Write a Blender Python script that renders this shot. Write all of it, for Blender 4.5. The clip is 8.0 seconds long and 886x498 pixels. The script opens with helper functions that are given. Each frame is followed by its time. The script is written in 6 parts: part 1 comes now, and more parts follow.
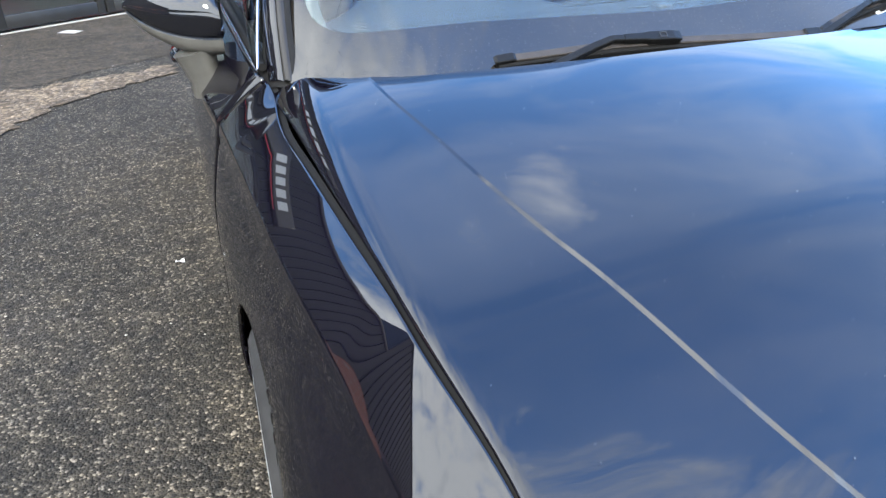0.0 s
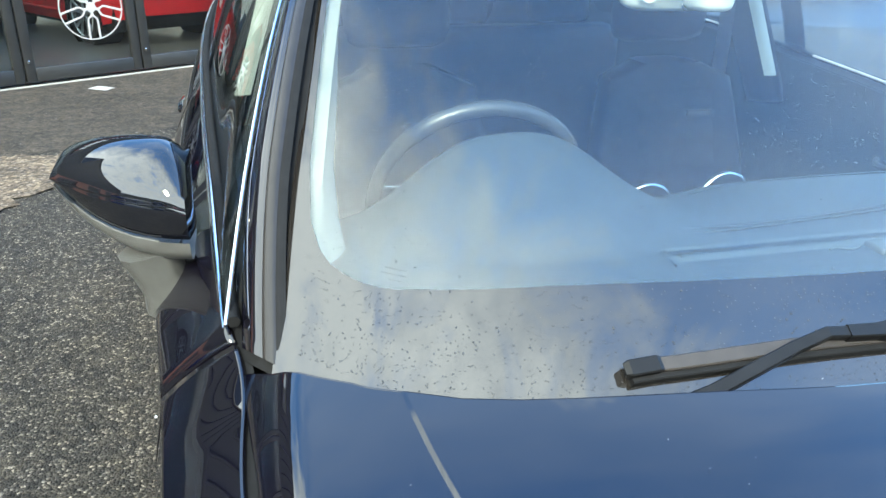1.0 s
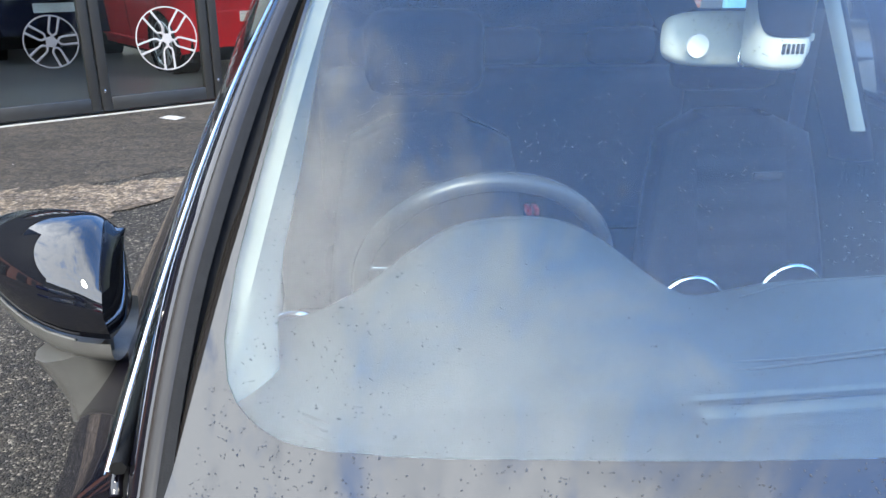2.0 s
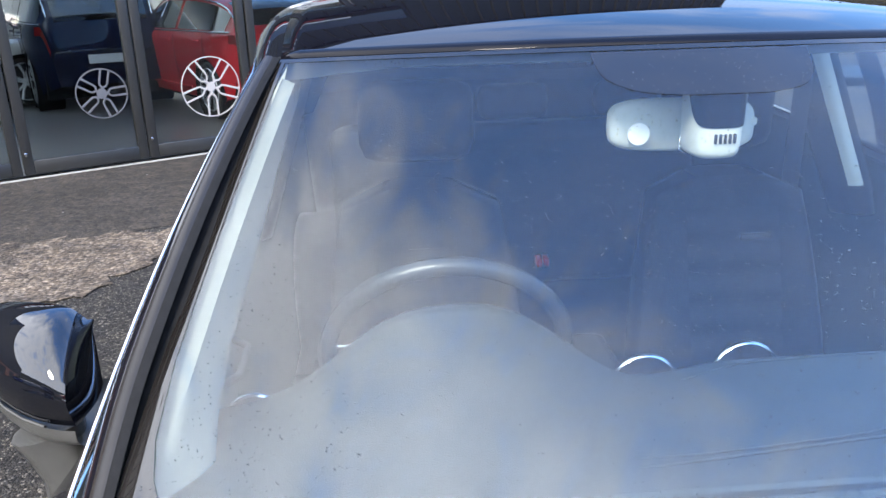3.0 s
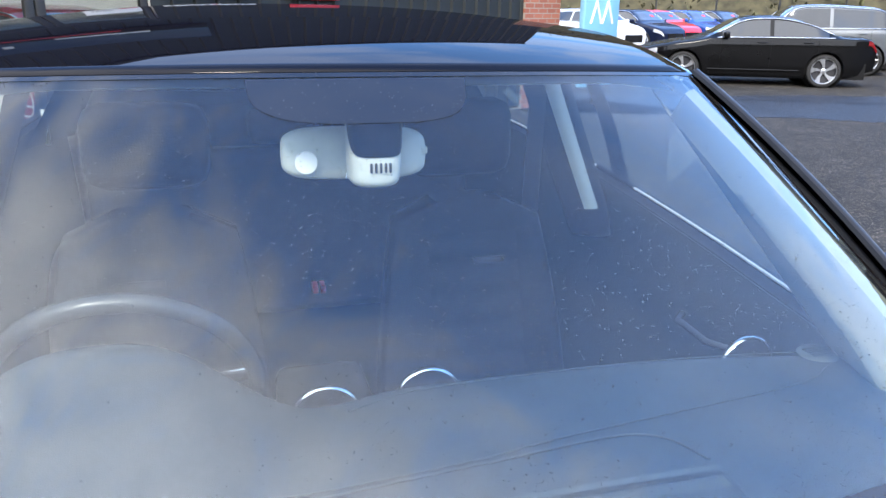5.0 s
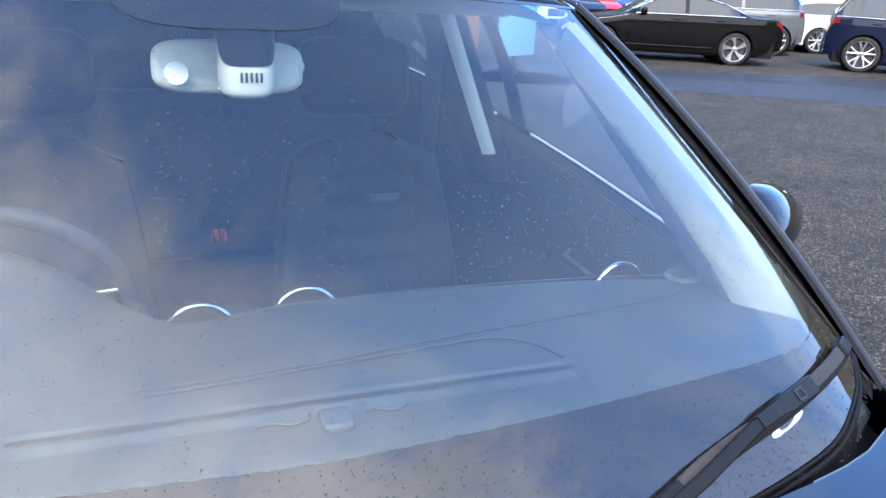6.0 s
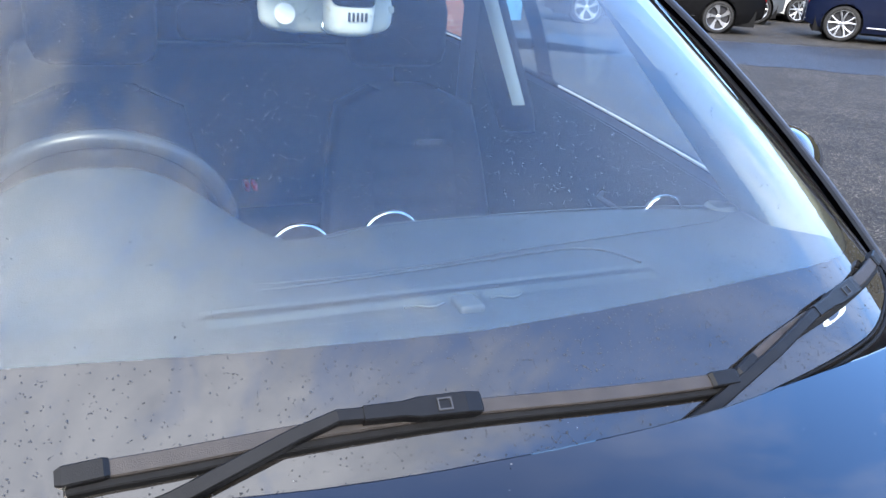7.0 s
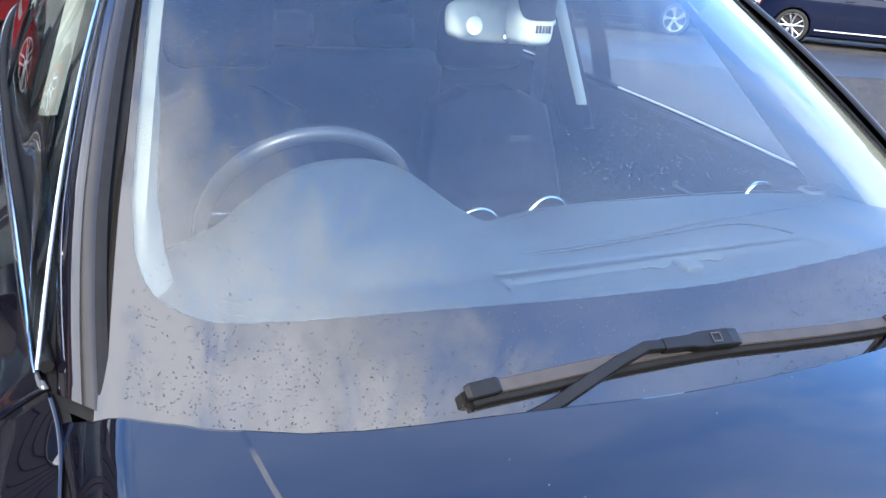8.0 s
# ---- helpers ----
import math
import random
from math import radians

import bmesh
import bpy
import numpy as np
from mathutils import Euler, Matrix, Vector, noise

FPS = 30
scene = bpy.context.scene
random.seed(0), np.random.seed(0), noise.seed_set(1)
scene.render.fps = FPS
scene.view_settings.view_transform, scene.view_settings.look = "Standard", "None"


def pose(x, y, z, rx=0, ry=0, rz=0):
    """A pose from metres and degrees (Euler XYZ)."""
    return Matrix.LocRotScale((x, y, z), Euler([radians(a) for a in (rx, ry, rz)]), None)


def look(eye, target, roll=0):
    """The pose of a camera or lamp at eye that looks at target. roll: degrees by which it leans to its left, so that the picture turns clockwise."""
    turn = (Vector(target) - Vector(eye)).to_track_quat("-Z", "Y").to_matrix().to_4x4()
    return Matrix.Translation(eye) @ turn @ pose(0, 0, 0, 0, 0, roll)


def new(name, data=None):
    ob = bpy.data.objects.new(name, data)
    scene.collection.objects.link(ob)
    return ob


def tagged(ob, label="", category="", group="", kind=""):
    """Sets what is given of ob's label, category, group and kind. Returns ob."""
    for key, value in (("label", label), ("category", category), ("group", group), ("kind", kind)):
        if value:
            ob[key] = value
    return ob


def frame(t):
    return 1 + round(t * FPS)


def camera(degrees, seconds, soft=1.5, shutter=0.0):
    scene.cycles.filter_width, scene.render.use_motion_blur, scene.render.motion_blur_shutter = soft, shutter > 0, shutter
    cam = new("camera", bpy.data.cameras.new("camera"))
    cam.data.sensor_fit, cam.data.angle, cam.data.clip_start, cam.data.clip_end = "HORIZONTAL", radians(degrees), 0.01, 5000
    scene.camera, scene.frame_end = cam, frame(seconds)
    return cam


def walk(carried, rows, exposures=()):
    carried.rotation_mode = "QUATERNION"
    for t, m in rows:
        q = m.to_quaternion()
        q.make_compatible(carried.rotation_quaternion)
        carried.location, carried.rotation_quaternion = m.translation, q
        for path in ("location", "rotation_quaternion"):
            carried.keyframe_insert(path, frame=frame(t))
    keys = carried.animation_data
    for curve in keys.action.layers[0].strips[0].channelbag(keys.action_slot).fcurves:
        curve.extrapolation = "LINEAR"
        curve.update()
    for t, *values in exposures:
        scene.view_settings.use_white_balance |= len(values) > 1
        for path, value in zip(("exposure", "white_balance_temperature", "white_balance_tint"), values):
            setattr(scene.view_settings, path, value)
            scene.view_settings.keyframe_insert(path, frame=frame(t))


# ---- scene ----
cam = camera(59.7, 8.0)
EXPOSURES = (
    (0.0, 1.30, 6800, 4), (0.5, 1.60, 6500, -7), (1.0, 1.48, 6800, -6), (2.5, 1.10, 6500, 9), (3.5, 0.98, 6500, 10),
    (4.5, 0.86, 6500, 10), (5.0, 0.84, 6500, 10), (6.5, 1.05, 6500, 10), (7.5, 1.16, 6500, 10), (8.0, 1.25, 6500, 10),
)
CLOUD_SHIFT, CLOUD_SCALE, CLOUD_LO, CLOUD_HI = (2.2, 6.1, 0.0), 4.2, 0.43, 0.70
CLOUD_BANK, CLOUD_EDGE = (-0.77, -0.64, 0.0), 0.03
LONE_CLOUD, LONE_SIZE = (0.30, 0.735, 0.0), 0.22
SKY_GAIN = (3.05, 4.05, 4.95)
CLOUD_COLOUR, CLOUD_RIM = (20.6, 21.7, 24.4), (11.6, 13.0, 16.2)
SUN_POWER = 2.4
CIRRUS_SHIFT, CIRRUS_WEIGHT = (0.7, 3.1, 0.0), 0.85
PATH = [
    (0, (-0.863, -1.145, 1.355), (-0.36, 0.562, 0.443), -2.1),
    (0.5, (-0.793, -0.774, 1.444), (-0.309, 0.965, 0.583), -1.1),
    (1, (-0.722, -0.483, 1.442), (-0.28, 1.298, 0.646), 0.8),
    (1.2, (-0.7, -0.38, 1.432), (-0.285, 1.416, 0.657), 1.6),
    (2.3, (-0.508, -0.275, 1.475), (-0.313, 1.582, 0.759), -0.4),
    (2.5, (-0.482, -0.286, 1.504), (-0.318, 1.579, 0.802), -0.8),
    (3, (-0.427, -0.31, 1.533), (-0.299, 1.575, 0.876), -1.5),
    (3.5, (-0.371, -0.318, 1.532), (-0.208, 1.573, 0.899), -1.7),
    (4, (-0.311, -0.32, 1.533), (-0.062, 1.568, 0.922), -1.4),
    (4.5, (-0.248, -0.317, 1.534), (0.132, 1.553, 0.934), -0.5),
    (5, (-0.187, -0.321, 1.534), (0.333, 1.513, 0.93), 0.9),
    (5.2, (-0.161, -0.324, 1.525), (0.411, 1.493, 0.917), 1.3),
    (6.3, (-0.131, -0.393, 1.455), (0.591, 1.339, 0.763), 3.8),
    (6.5, (-0.159, -0.401, 1.452), (0.571, 1.321, 0.743), 4.0),
    (7, (-0.322, -0.454, 1.44), (0.426, 1.248, 0.703), 4.1),
    (7.5, (-0.593, -0.51, 1.437), (0.19, 1.176, 0.698), 3.8),
    (8, (-0.731, -0.474, 1.448), (0.132, 1.178, 0.721), 4.6),
]
walk(cam, [(t, look(eye, target, roll)) for t, eye, target, roll in PATH], EXPOSURES)

# ---- world, sun, exposure ----
world = bpy.data.worlds.new("world")
scene.world = world
world.use_nodes = True
wn, wl = world.node_tree.nodes, world.node_tree.links
wn.clear()
w_out = wn.new("ShaderNodeOutputWorld")
w_bg = wn.new("ShaderNodeBackground")
w_sky = wn.new("ShaderNodeTexSky")
w_sky.sky_type = "NISHITA"
w_sky.sun_disc = False
w_sky.sun_elevation = radians(38)
w_sky.sun_rotation = radians(203)
w_sky.air_density = 0.8
w_sky.dust_density = 0.4
w_sky.ozone_density = 3.0
w_tc = wn.new("ShaderNodeTexCoord")
w_sep = wn.new("ShaderNodeSeparateXYZ")
wl.new(w_tc.outputs["Generated"], w_sep.inputs[0])
w_add = wn.new("ShaderNodeMath")
w_add.operation = "ADD"
w_add.inputs[1].default_value = 0.16
w_abs = wn.new("ShaderNodeMath")
w_abs.operation = "ABSOLUTE"
wl.new(w_sep.outputs[2], w_abs.inputs[0])
wl.new(w_abs.outputs[0], w_add.inputs[0])
w_div = wn.new("ShaderNodeVectorMath")
w_div.operation = "DIVIDE"
w_comb = wn.new("ShaderNodeCombineXYZ")
for k in range(3):
    wl.new(w_add.outputs[0], w_comb.inputs[k])
wl.new(w_tc.outputs["Generated"], w_div.inputs[0])
wl.new(w_comb.outputs[0], w_div.inputs[1])
w_map = wn.new("ShaderNodeMapping")
w_map.inputs["Location"].default_value = CLOUD_SHIFT
wl.new(w_div.outputs[0], w_map.inputs[0])
w_noise = wn.new("ShaderNodeTexNoise")
w_noise.inputs["Scale"].default_value = CLOUD_SCALE
w_noise.inputs["Detail"].default_value = 7
w_noise.inputs["Roughness"].default_value = 0.64
w_noise.inputs["Distortion"].default_value = 0.7
wl.new(w_map.outputs[0], w_noise.inputs["Vector"])
w_ramp = wn.new("ShaderNodeValToRGB")
w_ramp.color_ramp.elements[0].position = CLOUD_LO
w_ramp.color_ramp.elements[0].color = (0, 0, 0, 1)
w_ramp.color_ramp.elements[1].position = CLOUD_HI
w_ramp.color_ramp.elements[1].color = (1, 1, 1, 1)
w_dot = wn.new("ShaderNodeVectorMath")
w_dot.operation = "DOT_PRODUCT"
w_dot.inputs[1].default_value = CLOUD_BANK
w_flat = wn.new("ShaderNodeVectorMath")
w_flat.operation = "MULTIPLY"
w_flat.inputs[1].default_value = (1.0, 1.0, 0.0)
wl.new(w_div.outputs[0], w_flat.inputs[0])
wl.new(w_flat.outputs[0], w_dot.inputs[0])
w_sum = wn.new("ShaderNodeMath")
w_sum.operation = "ADD"
wl.new(w_noise.outputs["Fac"], w_sum.inputs[0])
# a cloud bank fills one half of the sky overhead; a single small cloud stands in the clear half
w_cap = wn.new("ShaderNodeMapRange")
w_cap.inputs["From Min"].default_value, w_cap.inputs["From Max"].default_value = -0.28 - CLOUD_EDGE, 0.20 - CLOUD_EDGE
w_cap.inputs["To Min"].default_value, w_cap.inputs["To Max"].default_value = -0.30, 0.225
wl.new(w_dot.outputs["Value"], w_cap.inputs["Value"])
w_far = wn.new("ShaderNodeVectorMath")
w_far.operation = "DISTANCE"
w_far.inputs[1].default_value = LONE_CLOUD
wl.new(w_flat.outputs[0], w_far.inputs[0])
w_lone = wn.new("ShaderNodeMapRange")
w_lone.interpolation_type = "SMOOTHSTEP"
w_lone.inputs["From Min"].default_value, w_lone.inputs["From Max"].default_value = LONE_SIZE, 0.0
w_lone.inputs["To Min"].default_value, w_lone.inputs["To Max"].default_value = 0.0, 0.40
wl.new(w_far.outputs["Value"], w_lone.inputs["Value"])
w_both = wn.new("ShaderNodeMath")
w_both.operation = "ADD"
wl.new(w_cap.outputs[0], w_both.inputs[0])
wl.new(w_lone.outputs[0], w_both.inputs[1])
wl.new(w_both.outputs[0], w_sum.inputs[1])
wl.new(w_sum.outputs[0], w_ramp.inputs[0])
w_gain = wn.new("ShaderNodeMix")
w_gain.data_type = "RGBA"
w_gain.blend_type = "MULTIPLY"
w_gain.inputs[0].default_value = 1.0
# low haze dims the sky towards the horizon
w_low = wn.new("ShaderNodeMapRange")
w_low.inputs["From Min"].default_value, w_low.inputs["From Max"].default_value = 0.02, 0.95
w_low.inputs["To Min"].default_value, w_low.inputs["To Max"].default_value = 0.62, 1.38
wl.new(w_abs.outputs[0], w_low.inputs["Value"])
# the clear sky is brighter on the side away from the bank
w_side = wn.new("ShaderNodeMapRange")
w_side.inputs["From Min"].default_value, w_side.inputs["From Max"].default_value = 0.40, 0.85
w_side.inputs["To Min"].default_value, w_side.inputs["To Max"].default_value = 1.0, 1.42
wl.new(w_sep.outputs[0], w_side.inputs["Value"])
w_hl = wn.new("ShaderNodeMath")
w_hl.operation = "MULTIPLY"
wl.new(w_low.outputs[0], w_hl.inputs[0])
wl.new(w_side.outputs[0], w_hl.inputs[1])
w_dim = wn.new("ShaderNodeMix")
w_dim.data_type = "RGBA"
w_dim.blend_type = "MULTIPLY"
w_dim.inputs[0].default_value = 1.0
wl.new(w_sky.outputs[0], w_dim.inputs[6])
wl.new(w_hl.outputs[0], w_dim.inputs[7])
wl.new(w_dim.outputs[2], w_gain.inputs[6])
w_gain.inputs[7].default_value = (*SKY_GAIN, 1)
w_mix = wn.new("ShaderNodeMix")
w_mix.data_type = "RGBA"
wl.new(w_ramp.outputs[0], w_mix.inputs[0])
wl.new(w_gain.outputs[2], w_mix.inputs[6])
# thin and grey towards the bank's edge, brighter where it is deep
w_deep = wn.new("ShaderNodeMapRange")
w_deep.inputs["From Min"].default_value, w_deep.inputs["From Max"].default_value = 0.05, 0.30
wl.new(w_dot.outputs["Value"], w_deep.inputs["Value"])
w_tone = wn.new("ShaderNodeMix")
w_tone.data_type = "RGBA"
w_tone.inputs[6].default_value = (*CLOUD_RIM, 1)
w_tone.inputs[7].default_value = (*CLOUD_COLOUR, 1)
# billows: lighter and darker parts within the bank
w_bil = wn.new("ShaderNodeTexNoise")
w_bil.inputs["Scale"].default_value = 6.5
w_bil.inputs["Detail"].default_value = 8
w_bil.inputs["Roughness"].default_value = 0.6
w_bil.inputs["Distortion"].default_value = 0.4
wl.new(w_map.outputs[0], w_bil.inputs["Vector"])
w_bmap = wn.new("ShaderNodeMapRange")
w_bmap.inputs["From Min"].default_value, w_bmap.inputs["From Max"].default_value = 0.35, 0.65
w_bmap.inputs["To Min"].default_value, w_bmap.inputs["To Max"].default_value = -0.45, 0.55
w_bmap.clamp = False
wl.new(w_bil.outputs["Fac"], w_bmap.inputs["Value"])
w_bsum = wn.new("ShaderNodeMath")
w_bsum.operation = "ADD"
w_bsum.use_clamp = True
wl.new(w_deep.outputs[0], w_bsum.inputs[0])
wl.new(w_bmap.outputs[0], w_bsum.inputs[1])
wl.new(w_bsum.outputs[0], w_tone.inputs[0])
wl.new(w_tone.outputs[2], w_mix.inputs[7])
# a second, thin layer of drawn-out high cloud
w_map2 = wn.new("ShaderNodeMapping")
w_map2.inputs["Location"].default_value = CIRRUS_SHIFT
w_map2.inputs["Rotation"].default_value = (0, 0, radians(25))
w_map2.inputs["Scale"].default_value = (1.0, 2.1, 1.0)
wl.new(w_div.outputs[0], w_map2.inputs[0])
w_noise2 = wn.new("ShaderNodeTexNoise")
w_noise2.inputs["Scale"].default_value = 1.1
w_noise2.inputs["Detail"].default_value = 9
w_noise2.inputs["Roughness"].default_value = 0.6
w_noise2.inputs["Distortion"].default_value = 0.6
wl.new(w_map2.outputs[0], w_noise2.inputs["Vector"])
w_ramp2 = wn.new("ShaderNodeMapRange")
w_ramp2.inputs["From Min"].default_value, w_ramp2.inputs["From Max"].default_value = 0.42, 0.72
w_ramp2.inputs["To Min"].default_value, w_ramp2.inputs["To Max"].default_value = 0.0, CIRRUS_WEIGHT
wl.new(w_noise2.outputs["Fac"], w_ramp2.inputs["Value"])
w_mix2 = wn.new("ShaderNodeMix")
w_mix2.data_type = "RGBA"
# seen slantwise, towards the horizon, the thin layer is denser
w_slant = wn.new("ShaderNodeMath")
w_slant.operation = "DIVIDE"
w_slant.inputs[0].default_value = 0.45
wl.new(w_add.outputs[0], w_slant.inputs[1])
w_sq = wn.new("ShaderNodeMath")
w_sq.operation = "POWER"
w_sq.inputs[1].default_value = 2.0
wl.new(w_slant.outputs[0], w_sq.inputs[0])
w_thin = wn.new("ShaderNodeMath")
w_thin.operation = "MULTIPLY"
w_thin.use_clamp = True
wl.new(w_sq.outputs[0], w_thin.inputs[0])
wl.new(w_ramp2.outputs[0], w_thin.inputs[1])
w_most = wn.new("ShaderNodeMath")
w_most.operation = "MINIMUM"
w_most.inputs[1].default_value = 0.28
wl.new(w_thin.outputs[0], w_most.inputs[0])
wl.new(w_most.outputs[0], w_mix2.inputs[0])
wl.new(w_mix.outputs[2], w_mix2.inputs[6])
w_mix2.inputs[7].default_value = (*CLOUD_COLOUR, 1)
wl.new(w_mix2.outputs[2], w_bg.inputs[0])
w_bg.inputs[1].default_value = 0.1
wl.new(w_bg.outputs[0], w_out.inputs[0])

sun_data = bpy.data.lights.new("sun", "SUN")
sun_data.energy = SUN_POWER
sun_data.angle = radians(13)
sun_data.color = (1.0, 0.92, 0.80)
sun = new("sun", sun_data)
sun.matrix_world = look((0, 0, 30), (6, 14, 30 - 12))


# ---- materials ----
def material(name, colour, rough=0.5, metal=0.0, coat=0.0, vary=0.12, scale=20.0, bump=0.0, bump_scale=200.0, spec=0.5, emit=None, coat_rough=0.03):
    m = bpy.data.materials.new(name)
    m.use_nodes = True
    n, l = m.node_tree.nodes, m.node_tree.links
    b = n["Principled BSDF"]
    b.inputs["Roughness"].default_value = rough
    b.inputs["Metallic"].default_value = metal
    b.inputs["Coat Weight"].default_value = coat
    b.inputs["Coat Roughness"].default_value = coat_rough
    b.inputs["Specular IOR Level"].default_value = spec
    tc = n.new("ShaderNodeTexCoord")
    if vary:
        t = n.new("ShaderNodeTexNoise")
        t.inputs["Scale"].default_value = scale
        t.inputs["Detail"].default_value = 6
        l.new(tc.outputs["Object"], t.inputs["Vector"])
        r = n.new("ShaderNodeValToRGB")
        r.color_ramp.elements[0].position, r.color_ramp.elements[1].position = 0.3, 0.72
        r.color_ramp.elements[0].color = (*[c * (1 - vary) for c in colour], 1)
        r.color_ramp.elements[1].color = (*[min(1, c * (1 + vary)) for c in colour], 1)
        l.new(t.outputs["Fac"], r.inputs[0])
        l.new(r.outputs[0], b.inputs["Base Color"])
    else:
        b.inputs["Base Color"].default_value = (*colour, 1)
    if bump:
        t2 = n.new("ShaderNodeTexNoise")
        t2.inputs["Scale"].default_value = bump_scale
        t2.inputs["Detail"].default_value = 4
        l.new(tc.outputs["Object"], t2.inputs["Vector"])
        bp = n.new("ShaderNodeBump")
        bp.inputs["Strength"].default_value = bump
        bp.inputs["Distance"].default_value = 0.002
        l.new(t2.outputs["Fac"], bp.inputs["Height"])
        l.new(bp.outputs[0], b.inputs["Normal"])
    if emit:
        b.inputs["Emission Color"].default_value = (*emit[:3], 1)
        b.inputs["Emission Strength"].default_value = emit[3]
    return m


def glass(name, tint, ior=1.7, rough=0.0, dust=0.0, backed=False):
    """Thin glass with a film of dust; backed: printed over or pasted on from behind, so that nothing shows through."""
    m = bpy.data.materials.new(name)
    m.use_nodes = True
    n, l = m.node_tree.nodes, m.node_tree.links
    n.clear()
    out = n.new("ShaderNodeOutputMaterial")
    tr = n.new("ShaderNodeBsdfDiffuse" if backed else "ShaderNodeBsdfTransparent")
    tr.inputs[0].default_value = (*tint, 1)
    gl = n.new("ShaderNodeBsdfGlossy")
    gl.inputs["Roughness"].default_value = rough
    # the same gloss from either side of the pane
    facing = n.new("ShaderNodeLayerWeight")
    facing.inputs["Blend"].default_value = 0.5
    steep = n.new("ShaderNodeMath")
    steep.operation = "POWER"
    steep.inputs[1].default_value = 4.6
    l.new(facing.outputs["Facing"], steep.inputs[0])
    fr = n.new("ShaderNodeMapRange")
    fr.inputs["To Min"].default_value = ((ior - 1) / (ior + 1)) ** 2
    l.new(steep.outputs[0], fr.inputs["Value"])
    mx = n.new("ShaderNodeMixShader")
    l.new(fr.outputs[0], mx.inputs[0])
    l.new(tr.outputs[0], mx.inputs[1])
    l.new(gl.outputs[0], mx.inputs[2])
    last = mx
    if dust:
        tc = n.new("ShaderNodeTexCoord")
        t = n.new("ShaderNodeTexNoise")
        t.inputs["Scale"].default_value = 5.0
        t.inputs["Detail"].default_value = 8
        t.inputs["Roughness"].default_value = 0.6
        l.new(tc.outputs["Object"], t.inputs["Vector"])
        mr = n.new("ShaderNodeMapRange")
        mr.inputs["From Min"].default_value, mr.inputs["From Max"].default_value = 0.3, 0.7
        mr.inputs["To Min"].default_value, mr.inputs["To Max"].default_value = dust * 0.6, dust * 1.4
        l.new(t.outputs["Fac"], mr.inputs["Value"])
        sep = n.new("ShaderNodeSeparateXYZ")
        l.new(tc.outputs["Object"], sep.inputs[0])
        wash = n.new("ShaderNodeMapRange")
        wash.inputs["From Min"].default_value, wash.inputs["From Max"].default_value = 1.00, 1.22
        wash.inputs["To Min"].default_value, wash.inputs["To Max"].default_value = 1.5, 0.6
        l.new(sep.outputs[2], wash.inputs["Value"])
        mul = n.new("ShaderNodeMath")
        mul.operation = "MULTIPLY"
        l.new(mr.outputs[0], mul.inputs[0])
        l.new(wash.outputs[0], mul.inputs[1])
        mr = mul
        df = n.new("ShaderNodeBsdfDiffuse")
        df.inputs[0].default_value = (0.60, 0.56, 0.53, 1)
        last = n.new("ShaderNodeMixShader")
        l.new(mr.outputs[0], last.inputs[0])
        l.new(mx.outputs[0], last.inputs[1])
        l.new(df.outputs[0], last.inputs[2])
    l.new(last.outputs[0], out.inputs[0])
    return m


